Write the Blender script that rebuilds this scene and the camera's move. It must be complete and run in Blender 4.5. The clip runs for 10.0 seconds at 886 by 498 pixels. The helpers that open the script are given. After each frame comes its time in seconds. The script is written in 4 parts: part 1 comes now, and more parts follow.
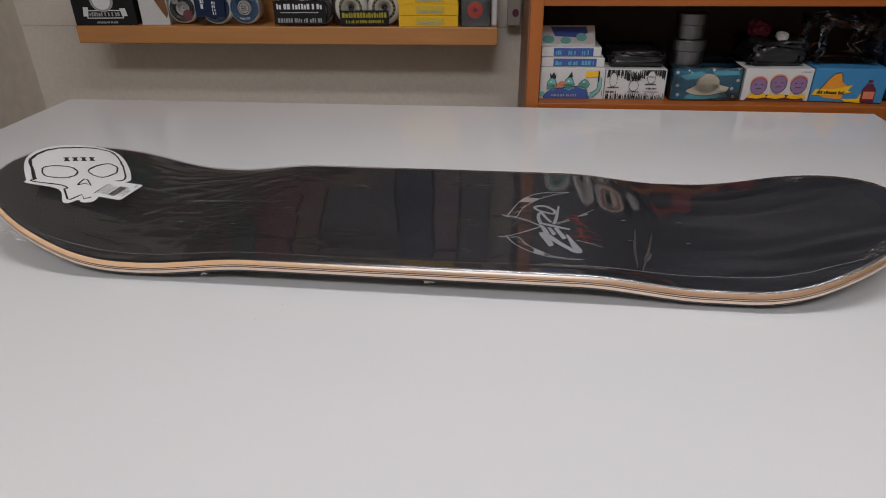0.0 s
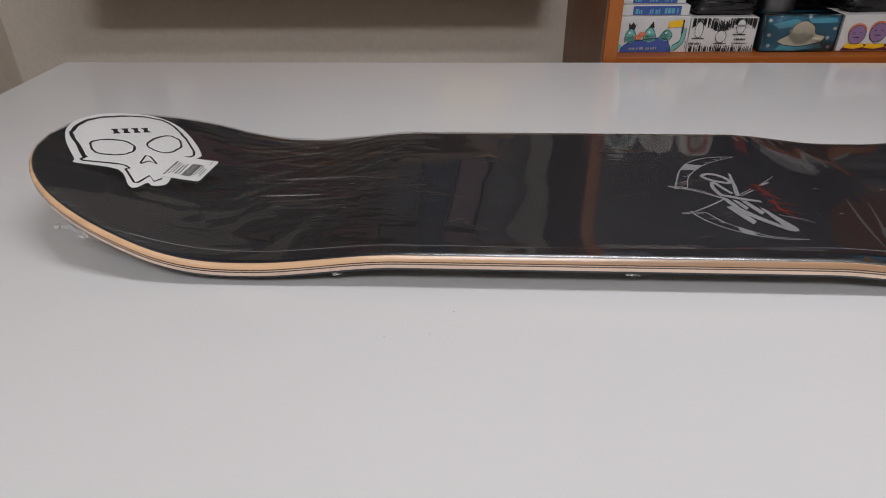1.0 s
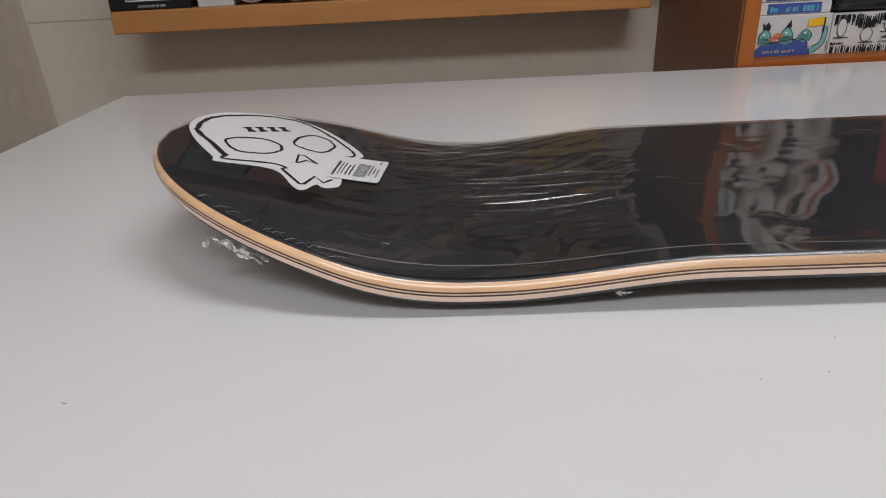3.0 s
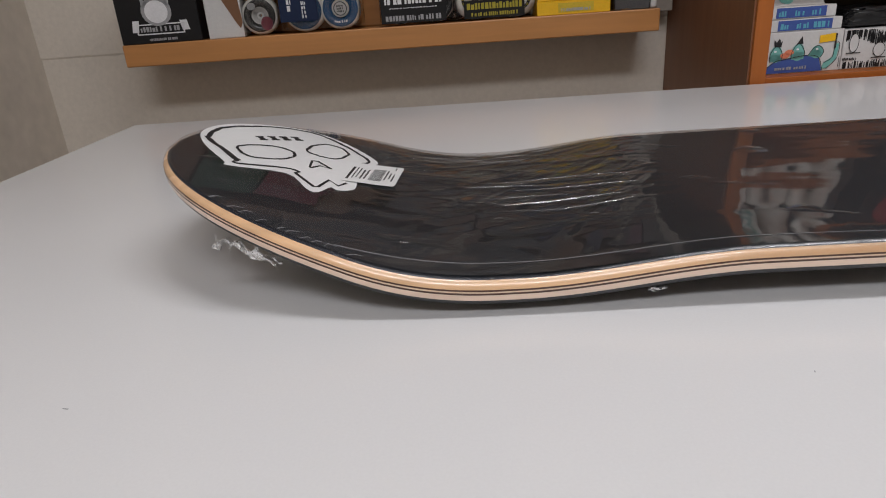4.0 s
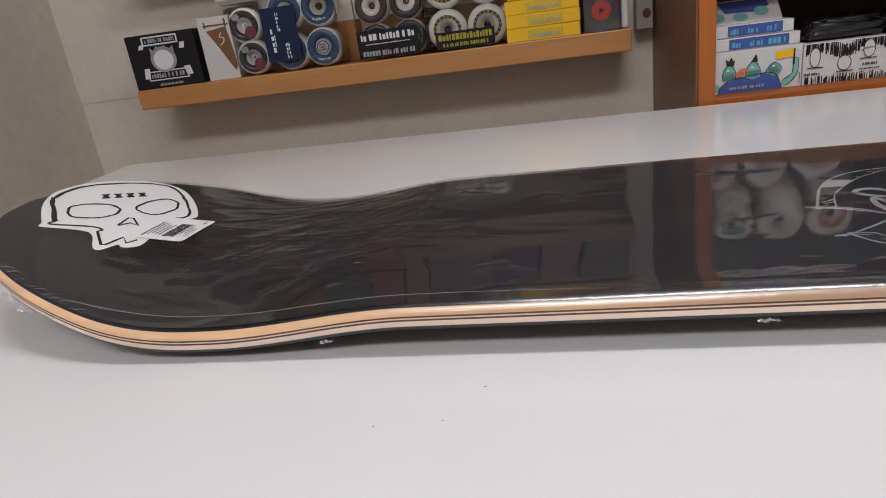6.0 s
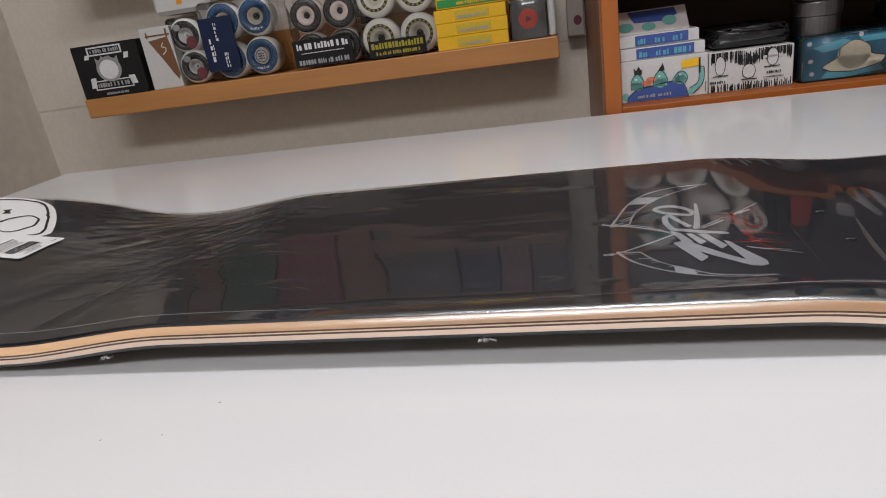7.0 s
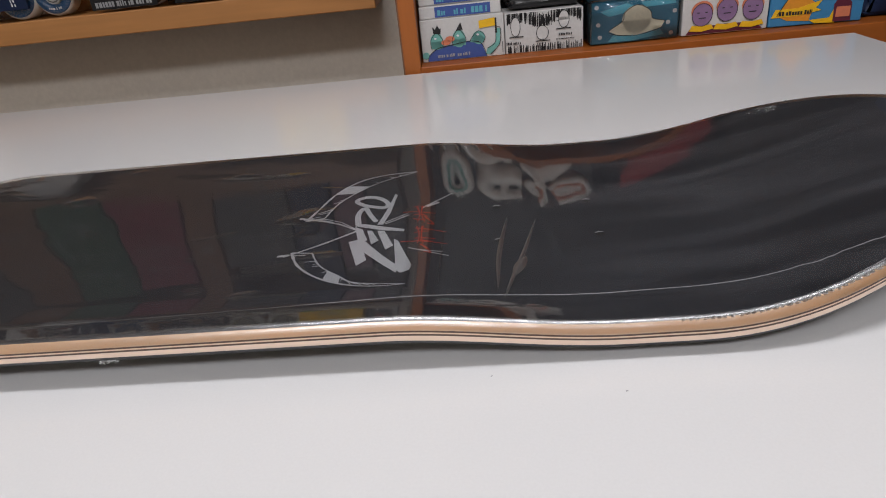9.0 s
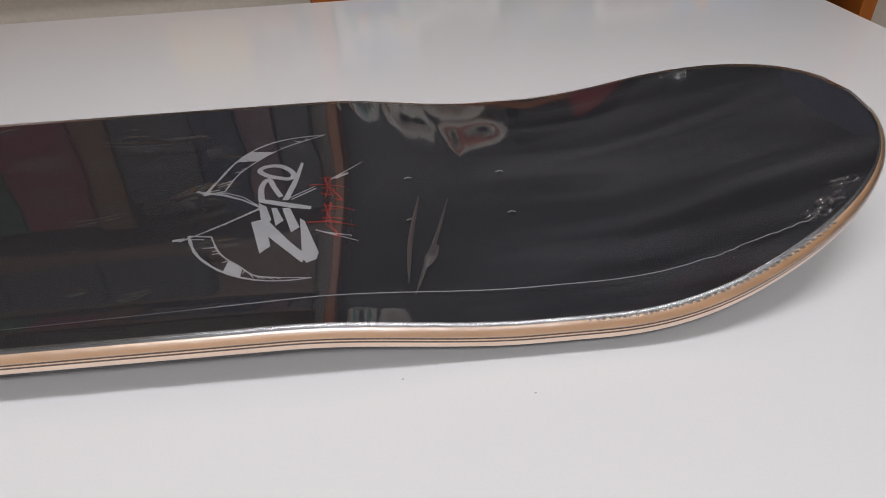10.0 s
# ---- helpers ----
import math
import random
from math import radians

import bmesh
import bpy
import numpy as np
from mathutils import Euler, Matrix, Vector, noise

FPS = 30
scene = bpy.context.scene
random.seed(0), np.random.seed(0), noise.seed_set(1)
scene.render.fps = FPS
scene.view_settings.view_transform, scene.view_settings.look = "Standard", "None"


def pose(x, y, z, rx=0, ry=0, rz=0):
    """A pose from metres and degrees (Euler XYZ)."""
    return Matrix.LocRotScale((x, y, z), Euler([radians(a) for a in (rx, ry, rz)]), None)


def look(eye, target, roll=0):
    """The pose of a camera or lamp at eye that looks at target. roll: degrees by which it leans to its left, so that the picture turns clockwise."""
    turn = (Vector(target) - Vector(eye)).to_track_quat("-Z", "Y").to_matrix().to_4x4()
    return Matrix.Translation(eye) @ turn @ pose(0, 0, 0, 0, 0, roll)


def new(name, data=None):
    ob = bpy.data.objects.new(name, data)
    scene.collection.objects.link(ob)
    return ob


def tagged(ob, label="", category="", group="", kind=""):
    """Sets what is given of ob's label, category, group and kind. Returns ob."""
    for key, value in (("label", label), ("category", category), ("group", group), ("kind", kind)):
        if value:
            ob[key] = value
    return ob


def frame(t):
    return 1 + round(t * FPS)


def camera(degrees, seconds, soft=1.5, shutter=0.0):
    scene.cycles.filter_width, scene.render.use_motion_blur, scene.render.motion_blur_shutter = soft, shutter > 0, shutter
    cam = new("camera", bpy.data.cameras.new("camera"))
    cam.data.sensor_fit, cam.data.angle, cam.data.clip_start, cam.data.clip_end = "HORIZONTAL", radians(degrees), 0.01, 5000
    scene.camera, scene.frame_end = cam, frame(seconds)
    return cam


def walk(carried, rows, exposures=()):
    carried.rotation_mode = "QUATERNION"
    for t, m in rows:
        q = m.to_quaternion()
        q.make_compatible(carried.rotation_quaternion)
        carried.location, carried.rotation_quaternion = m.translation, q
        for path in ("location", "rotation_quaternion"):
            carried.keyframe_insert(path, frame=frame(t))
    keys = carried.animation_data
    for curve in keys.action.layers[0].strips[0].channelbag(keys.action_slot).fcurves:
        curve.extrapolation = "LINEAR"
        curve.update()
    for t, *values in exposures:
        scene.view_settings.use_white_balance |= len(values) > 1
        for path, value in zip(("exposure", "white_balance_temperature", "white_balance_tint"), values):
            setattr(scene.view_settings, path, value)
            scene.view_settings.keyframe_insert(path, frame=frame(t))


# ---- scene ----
cam = camera(69.6, 10.0, soft=1.0)
PATH = [
    (0, (0.063, -0.512, 1.169), (-0.088, 1.242, 0.221), -0.6),
    (0.5, (-0.023, -0.463, 1.146), (-0.061, 1.286, 0.177), -1.0),
    (1, (-0.099, -0.417, 1.127), (-0.117, 1.297, 0.096), -0.4),
    (1.5, (-0.159, -0.377, 1.11), (-0.173, 1.335, 0.075), -0.2),
    (2, (-0.196, -0.342, 1.09), (-0.2, 1.37, 0.057), -0.8),
    (2.5, (-0.228, -0.318, 1.062), (-0.22, 1.45, 0.127), -1.5),
    (2.7, (-0.239, -0.32, 1.052), (-0.246, 1.468, 0.155), -2.4),
    (3.8, (-0.249, -0.311, 1.029), (-0.267, 1.535, 0.261), -3.5),
    (4, (-0.251, -0.313, 1.023), (-0.283, 1.542, 0.278), -4.1),
    (4.5, (-0.215, -0.326, 1.031), (-0.327, 1.535, 0.306), -5.0),
    (5, (-0.169, -0.33, 1.036), (-0.39, 1.53, 0.335), -5.7),
    (5.5, (-0.121, -0.327, 1.037), (-0.418, 1.525, 0.344), -7.0),
    (7, (0.05, -0.319, 1.039), (-0.326, 1.518, 0.343), -8.5),
    (7.5, (0.098, -0.314, 1.034), (-0.218, 1.53, 0.328), -8.2),
    (8, (0.13, -0.303, 1.034), (-0.091, 1.537, 0.282), -7.7),
    (8.5, (0.154, -0.301, 1.039), (0.004, 1.51, 0.205), -7.0),
    (9, (0.169, -0.297, 1.058), (0.075, 1.474, 0.133), -6.3),
    (9.5, (0.174, -0.286, 1.067), (0.199, 1.413, 0.011), -4.6),
    (10, (0.176, -0.271, 1.082), (0.309, 1.34, -0.096), -3.0),
]
EXPOSURES = [(0.0, -0.17), (2.5, -0.02), (4.5, 0.05), (7.0, 0.20), (10.0, 0.08)]
walk(cam, [(t, look(eye, target, roll)) for t, eye, target, roll in PATH], EXPOSURES)

# ---- light ----
world = bpy.data.worlds.new("room_air")
scene.world = world
world.use_nodes = True
world.node_tree.nodes["Background"].inputs["Color"].default_value = (0.9, 0.95, 1.0, 1)
world.node_tree.nodes["Background"].inputs["Strength"].default_value = 0.05


def ceiling_lamp(x, y, z, sx, sy, watts, colour):
    data = bpy.data.lights.new("ceiling_lamp", "AREA")
    data.shape, data.size, data.size_y, data.energy, data.color = "RECTANGLE", sx, sy, watts, colour
    ob = new("ceiling_lamp", data)
    ob.matrix_world = pose(x, y, z)
    return ob


ceiling_lamp(0.17, -0.20, 1.90, 0.7, 0.10, 5.3, (0.955, 0.955, 1.0))
ceiling_lamp(-0.15, -1.7, 2.62, 1.3, 0.4, 28, (0.955, 0.955, 1.0))
ceiling_lamp(1.35, -0.5, 2.3, 1.4, 0.25, 1.5, (0.955, 0.955, 1.0))


# ---- materials ----
def mat(name, colour, rough=0.5, metal=0.0, coat=0.0, coat_rough=0.05, grain=0.0, scale=200.0, bump=0.0, vary=0.06, stretch=(1, 1, 1), spec=0.5, blot=6.0):
    """A surface with fine grain and broad uneven tone."""
    m = bpy.data.materials.new(name)
    m.use_nodes = True
    nt = m.node_tree
    n, ln = nt.nodes, nt.links
    b = n["Principled BSDF"]
    b.inputs["Roughness"].default_value, b.inputs["Metallic"].default_value = rough, metal
    b.inputs["Coat Weight"].default_value, b.inputs["Coat Roughness"].default_value = coat, coat_rough
    b.inputs["Specular IOR Level"].default_value = spec
    tc = n.new("ShaderNodeTexCoord")
    mp = n.new("ShaderNodeMapping")
    mp.inputs["Scale"].default_value = stretch
    ln.new(tc.outputs["Object"], mp.inputs["Vector"])
    fine, broad = n.new("ShaderNodeTexNoise"), n.new("ShaderNodeTexNoise")
    fine.inputs["Scale"].default_value, fine.inputs["Detail"].default_value = scale, 5
    broad.inputs["Scale"].default_value, broad.inputs["Detail"].default_value = blot, 4
    for t in (fine, broad):
        ln.new(mp.outputs[0], t.inputs["Vector"])
    add = n.new("ShaderNodeMath")
    add.operation = "ADD"
    ln.new(fine.outputs[0], add.inputs[0])
    ln.new(broad.outputs[0], add.inputs[1])
    ramp = n.new("ShaderNodeMapRange")
    ramp.inputs["From Min"].default_value, ramp.inputs["From Max"].default_value = 0.6, 1.4
    ramp.inputs["To Min"].default_value, ramp.inputs["To Max"].default_value = 1 - vary - grain, 1 + vary + grain
    ln.new(add.outputs[0], ramp.inputs["Value"])
    mul = n.new("ShaderNodeVectorMath")
    mul.operation = "SCALE"
    mul.inputs[0].default_value = colour
    ln.new(ramp.outputs[0], mul.inputs["Scale"])
    ln.new(mul.outputs[0], b.inputs["Base Color"])
    rr = n.new("ShaderNodeMapRange")
    rr.inputs["From Min"].default_value, rr.inputs["From Max"].default_value = 0.3, 0.7
    rr.inputs["To Min"].default_value, rr.inputs["To Max"].default_value = max(rough - 0.07, 0.02), rough + 0.07
    ln.new(broad.outputs[0], rr.inputs["Value"])
    ln.new(rr.outputs[0], b.inputs["Roughness"])
    if bump:
        bp = n.new("ShaderNodeBump")
        bp.inputs["Strength"].default_value, bp.inputs["Distance"].default_value = bump, 0.001
        ln.new(fine.outputs[0], bp.inputs["Height"])
        ln.new(bp.outputs[0], b.inputs["Normal"])
    return m


def wood(name, colour, along=(0.06, 1, 1), rough=0.42, vary=0.10, grain=0.10, scale=90.0, coat=0.0):
    return mat(name, colour, rough, grain=grain, scale=scale, vary=vary, stretch=along, bump=0.12, blot=14, coat=coat, coat_rough=0.08)


def clear_film(name, alpha, rough=0.06, bump=0.6, scale=45.0, ior=1.5, fade=None):
    """Thin clear plastic: mostly see-through, with sharp glints on its folds."""
    m = bpy.data.materials.new(name)
    m.use_nodes = True
    n, ln = m.node_tree.nodes, m.node_tree.links
    out = n["Material Output"]
    n.remove(n["Principled BSDF"])
    clear, gloss, mix = n.new("ShaderNodeBsdfTransparent"), n.new("ShaderNodeBsdfGlossy"), n.new("ShaderNodeMixShader")
    gloss.inputs["Roughness"].default_value = rough
    gloss.inputs["Color"].default_value = (0.9, 0.9, 0.9, 1)
    fr = n.new("ShaderNodeFresnel")
    fr.inputs["IOR"].default_value = ior
    mr = n.new("ShaderNodeMapRange")
    mr.inputs["To Min"].default_value, mr.inputs["To Max"].default_value = alpha, 1.0
    ns, bp = n.new("ShaderNodeTexNoise"), n.new("ShaderNodeBump")
    ns.inputs["Scale"].default_value, ns.inputs["Detail"].default_value = scale, 3
    bp.inputs["Strength"].default_value, bp.inputs["Distance"].default_value = bump, 0.004
    tc = n.new("ShaderNodeTexCoord")
    ln.new(tc.outputs["Object"], ns.inputs["Vector"])
    ln.new(ns.outputs[0], bp.inputs["Height"])
    ln.new(bp.outputs[0], gloss.inputs["Normal"])
    ln.new(fr.outputs[0], mr.inputs["Value"])
    amount = mr.outputs[0]
    if fade:
        # gloss is faded along x, so the rim's glint dies out towards the tail
        sep, glint_fade, mul = n.new("ShaderNodeSeparateXYZ"), n.new("ShaderNodeMapRange"), n.new("ShaderNodeMath")
        glint_fade.interpolation_type, mul.operation = "SMOOTHSTEP", "MULTIPLY"
        glint_fade.inputs["From Min"].default_value, glint_fade.inputs["From Max"].default_value = fade
        glint_fade.inputs["To Min"].default_value = 0.12
        ln.new(tc.outputs["Object"], sep.inputs[0])
        ln.new(sep.outputs[0], glint_fade.inputs["Value"])
        ln.new(amount, mul.inputs[0])
        ln.new(glint_fade.outputs[0], mul.inputs[1])
        amount = mul.outputs[0]
    ln.new(amount, mix.inputs[0])
    ln.new(clear.outputs[0], mix.inputs[1])
    ln.new(gloss.outputs[0], mix.inputs[2])
    ln.new(mix.outputs[0], out.inputs["Surface"])
    return m


def shrink_film(name):
    """Tight clear film over the deck: see-through, mirror-like at low angles, wrinkled over the bend."""
    m = bpy.data.materials.new(name)
    m.use_nodes = True
    n, ln = m.node_tree.nodes, m.node_tree.links
    n.remove(n["Principled BSDF"])
    tc, sep = n.new("ShaderNodeTexCoord"), n.new("ShaderNodeSeparateXYZ")
    ln.new(tc.outputs["Object"], sep.inputs[0])

    def noise_at(scale, sx, sy, detail=2.0, turn=0.0, distort=0.0):
        mp, ns = n.new("ShaderNodeMapping"), n.new("ShaderNodeTexNoise")
        mp.inputs["Scale"].default_value = (sx, sy, 0.3)
        mp.inputs["Rotation"].default_value = (0, 0, turn)
        ns.inputs["Scale"].default_value, ns.inputs["Detail"].default_value = scale, detail
        ns.inputs["Distortion"].default_value = distort
        ln.new(tc.outputs["Object"], mp.inputs[0])
        ln.new(mp.outputs[0], ns.inputs["Vector"])
        return ns.outputs[0]

    def math_node(op, a, c):
        k = n.new("ShaderNodeMath")
        k.operation = op
        for i, v in enumerate((a, c)):
            if isinstance(v, (int, float)):
                k.inputs[i].default_value = v
            else:
                ln.new(v, k.inputs[i])
        return k.outputs[0]

    def band(lo, hi, soft):
        ups, downs = n.new("ShaderNodeMapRange"), n.new("ShaderNodeMapRange")
        for k, (p, q) in ((ups, (lo - soft, lo + soft)), (downs, (hi + soft, hi - soft))):
            k.interpolation_type = "SMOOTHSTEP"
            k.inputs["From Min"].default_value, k.inputs["From Max"].default_value = p, q
            ln.new(sep.outputs[0], k.inputs["Value"])
        return math_node("MULTIPLY", ups.outputs[0], downs.outputs[0])

    def ridge(v):
        return math_node("SUBTRACT", 1.0, math_node("MULTIPLY", math_node("ABSOLUTE", math_node("SUBTRACT", v, 0.5), 0.0), 5.0))

    waves = math_node("MULTIPLY", noise_at(10, 1.0, 1.3, 1.0), WAVES)
    left = band(-0.29, -0.15, 0.045)
    folds = math_node("MULTIPLY", ridge(noise_at(11, 0.45, 2.4, 2.0, 0.10, 0.5)), math_node("MULTIPLY", left, 0.45 * WRINKLE))
    # folds that fan out from the far rail at the bend
    du, dv = math_node("SUBTRACT", -0.085, sep.outputs[0]), math_node("SUBTRACT", 0.125, sep.outputs[1])
    turn = math_node("MULTIPLY", math_node("ARCTAN2", dv, du), 7.5)
    reach = math_node("MULTIPLY", math_node("SQRT", math_node("ADD", math_node("MULTIPLY", du, du), math_node("MULTIPLY", dv, dv)), 0.0), 7.0)
    polar, fan_noise = n.new("ShaderNodeCombineXYZ"), n.new("ShaderNodeTexNoise")
    ln.new(turn, polar.inputs[0])
    ln.new(reach, polar.inputs[1])
    ln.new(polar.outputs[0], fan_noise.inputs["Vector"])
    fan_noise.inputs["Scale"].default_value, fan_noise.inputs["Detail"].default_value = 1.0, 1.0
    fan_noise.inputs["Distortion"].default_value = 0.3
    fine = math_node("MULTIPLY", ridge(fan_noise.outputs[0]), math_node("MULTIPLY", band(-0.26, -0.165, 0.035), 0.6 * WRINKLE))
    dents = noise_at(34, 0.6, 1.5, 1.0, -0.25, 0.4)
    dents = math_node("MULTIPLY", math_node("MAXIMUM", math_node("SUBTRACT", dents, 0.66), 0.0), math_node("MULTIPLY", band(-0.36, 0.10, 0.05), 5.0))
    kick = math_node("MULTIPLY", noise_at(9, 1.5, 0.4, 1.0, 0.55, 0.6), math_node("MULTIPLY", band(0.21, 0.5, 0.05), 0.5))
    ripple = math_node("MULTIPLY", noise_at(24, 0.4, 2.2, 1.0, 0.02, 0.8), math_node("MULTIPLY", band(-0.09, 0.045, 0.03), 0.06))
    slack = math_node("MULTIPLY", noise_at(15, 0.8, 1.5, 1.0, 0.2, 0.3), math_node("MULTIPLY", band(-0.18, -0.03, 0.04), 0.40))
    crease = math_node("MULTIPLY", ridge(noise_at(26, 1.6, 0.22, 1.0, 0.12, 0.3)), math_node("MULTIPLY", band(0.190, 0.220, 0.02), 0.18))
    total = math_node("ADD", math_node("ADD", math_node("ADD", waves, kick), folds), math_node("ADD", fine, dents))
    total = math_node("ADD", math_node("ADD", total, slack), math_node("ADD", ripple, crease))
    # streaks of sheen painted along the kick's curve
    sheen_map = n.new("ShaderNodeMapRange")
    sheen_map.inputs["From Min"].default_value, sheen_map.inputs["From Max"].default_value = 0.42, 0.74
    ln.new(noise_at(22, 0.28, 1.9, 4.0, -0.35, 0.7), sheen_map.inputs["Value"])
    kick_sheen = math_node("MULTIPLY", sheen_map.outputs[0], band(0.215, 0.6, 0.05))
    bp = n.new("ShaderNodeBump")
    bp.inputs["Strength"].default_value, bp.inputs["Distance"].default_value = 1.0, 0.0020
    ln.new(total, bp.inputs["Height"])
    clear, gloss, mix = n.new("ShaderNodeBsdfTransparent"), n.new("ShaderNodeBsdfGlossy"), n.new("ShaderNodeMixShader")
    gloss.inputs["Roughness"].default_value = 0.04
    haze, both = n.new("ShaderNodeBsdfGlossy"), n.new("ShaderNodeMixShader")
    haze.inputs["Roughness"].default_value = 0.46
    ln.new(math_node("ADD", math_node("MULTIPLY", kick_sheen, 0.30), math_node("ADD", HAZE, math_node("MULTIPLY", band(-0.5, 0.12, 0.06), 0.13))), both.inputs[0])
    ln.new(gloss.outputs[0], both.inputs[1])
    ln.new(haze.outputs[0], both.inputs[2])
    fr, mr = n.new("ShaderNodeFresnel"), n.new("ShaderNodeMapRange")
    fr.inputs["IOR"].default_value = FILM_IOR
    ln.new(bp.outputs[0], gloss.inputs["Normal"])
    ln.new(bp.outputs[0], fr.inputs["Normal"])
    mr.inputs["To Min"].default_value, mr.inputs["To Max"].default_value = 0.015, 1.0
    ln.new(fr.outputs[0], mr.inputs["Value"])
    ln.new(mr.outputs[0], mix.inputs[0])
    ln.new(clear.outputs[0], mix.inputs[1])
    ln.new(both.outputs[0], mix.inputs[2])
    # a faint bluish diffuse tint brightens the painted sheen streaks
    dull, with_sheen = n.new("ShaderNodeBsdfDiffuse"), n.new("ShaderNodeMixShader")
    dull.inputs["Color"].default_value = (0.50, 0.52, 0.58, 1)
    ln.new(math_node("MULTIPLY", kick_sheen, 0.032), with_sheen.inputs[0])
    ln.new(mix.outputs[0], with_sheen.inputs[1])
    ln.new(dull.outputs[0], with_sheen.inputs[2])
    ln.new(with_sheen.outputs[0], n["Material Output"].inputs["Surface"])
    return m


WAVES, WRINKLE, HAZE, FILM_IOR = 0.4, 1.35, 0.20, 2.35
plaster = mat("cream_plaster", (0.655, 0.595, 0.52), 0.85, grain=0.03, scale=160, bump=0.35, vary=0.05, blot=5)
rough_plaster = mat("grey_cream_plaster", (0.68, 0.61, 0.525), 0.88, grain=0.04, scale=45, bump=0.9, vary=0.07, blot=4)
ceiling_paint = mat("ceiling_paint", (0.72, 0.71, 0.69), 0.9, scale=80, bump=0.2)
floor_tile = mat("grey_floor", (0.24, 0.22, 0.20), 0.5, scale=30, grain=0.05)
laminate = mat("white_laminate", (0.74, 0.735, 0.735), 0.18, scale=900, grain=0.01, vary=0.015, blot=3, bump=0.02)
shelf_wood = wood("beech_shelf", (0.47, 0.21, 0.066))
dark_shelf = wood("brown_stained_shelf", (0.20, 0.10, 0.05))
cabinet_wood = wood("orange_cabinet_wood", (0.365, 0.105, 0.016), along=(1, 1, 0.06))
board_wood = wood("orange_board_wood", (0.33, 0.088, 0.011))
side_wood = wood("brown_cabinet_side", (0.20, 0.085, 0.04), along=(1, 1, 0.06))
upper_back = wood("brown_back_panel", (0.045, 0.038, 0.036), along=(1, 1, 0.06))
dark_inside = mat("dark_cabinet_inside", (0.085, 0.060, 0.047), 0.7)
maple = wood("maple_ply", (0.80, 0.51, 0.29), coat=0.4, rough=0.3, vary=0.08, grain=0.12, scale=160)
brown_ply = wood("brown_stained_ply", (0.085, 0.040, 0.025), coat=0.4, rough=0.3, scale=160)
tan_ply = wood("tan_ply", (0.76, 0.55, 0.40), coat=0.4, rough=0.3, scale=160)
pale_ply = wood("pale_ply", (0.86, 0.66, 0.52), coat=0.4, rough=0.3, scale=160)
deck_black = mat("black_printed_veneer", (0.027, 0.029, 0.037), 0.4, grain=0.15, scale=500, vary=0.2, spec=0.35)
over_film = shrink_film("deck_shrink_film")
rim_wrap = clear_film("rim_wrap", 0.14, rough=0.28, bump=0.08, scale=120, ior=1.7, fade=(-0.22, 0.02))
fold_wrap = clear_film("film_fold", 0.025, rough=0.18, bump=0.1, scale=90, ior=1.5)
under_black = mat("black_underside", (0.02, 0.02, 0.022), 0.4)
ink_white = mat("white_print", (0.72, 0.72, 0.74), 0.45, coat=0.6, scale=400, grain=0.06, vary=0.05)
ink_grey = mat("grey_print", (0.33, 0.33, 0.34), 0.45, scale=400, grain=0.1)
ink_red = mat("red_print", (0.55, 0.035, 0.02), 0.45, coat=0.5, scale=400, grain=0.1)
ink_black = mat("black_print", (0.014, 0.013, 0.014), 0.5, scale=400, grain=0.1)
paper = mat("white_sticker_paper", (0.80, 0.80, 0.79), 0.42, coat=0.35, coat_rough=0.1, scale=300, grain=0.015, vary=0.02)
card_white = mat("white_card", (0.57, 0.56, 0.55), 0.45, scale=300, grain=0.02)
card_black = mat("black_card", (0.011, 0.011, 0.012), 0.42, scale=300, grain=0.1, spec=0.25)
card_navy = mat("navy_card", (0.008, 0.018, 0.055), 0.45, scale=300, grain=0.1, spec=0.25)
card_blue = mat("blue_card", (0.045, 0.085, 0.30), 0.42, scale=300, grain=0.06)
card_sky = mat("sky_blue_card", (0.042, 0.21, 0.42), 0.42, scale=300, grain=0.04)
card_teal = mat("teal_card", (0.018, 0.13, 0.21), 0.4, scale=300, grain=0.08)
light_teal = mat("light_teal_print", (0.10, 0.36, 0.46), 0.42, scale=300, grain=0.06)
bird_teal = mat("sea_green_print", (0.16, 0.42, 0.38), 0.45, scale=300, grain=0.05)
card_yellow = mat("yellow_card", (0.80, 0.46, 0.01), 0.42, scale=300, grain=0.05)
olive = mat("olive_print", (0.60, 0.42, 0.03), 0.45, scale=300, grain=0.1)
green = mat("green_print", (0.03, 0.30, 0.08), 0.42, scale=300, grain=0.08)
cream = mat("cream_print", (0.66, 0.60, 0.47), 0.45, scale=300, grain=0.04)
mauve = mat("mauve_print", (0.24, 0.14, 0.27), 0.45, scale=300, grain=0.06)
coral = mat("coral_print", (0.62, 0.19, 0.10), 0.45, scale=300, grain=0.06)
wine = mat("wine_print", (0.11, 0.015, 0.035), 0.42, scale=300, grain=0.08)
brown_print = mat("brown_print", (0.17, 0.075, 0.03), 0.45, scale=300, grain=0.08)
orange_print = mat("orange_print", (0.70, 0.27, 0.02), 0.45, scale=300, grain=0.05)
grey_card = mat("dark_grey_card", (0.085, 0.085, 0.09), 0.35, scale=300, grain=0.08)
urethane_white = mat("white_urethane", (0.84, 0.82, 0.77), 0.35, coat=0.5, coat_rough=0.08, scale=200)
urethane_black = mat("black_ring", (0.016, 0.016, 0.018), 0.4, coat=0.15, coat_rough=0.08, scale=200, grain=0.1)
core_pink = mat("pale_pink_core", (0.80, 0.68, 0.63), 0.5)
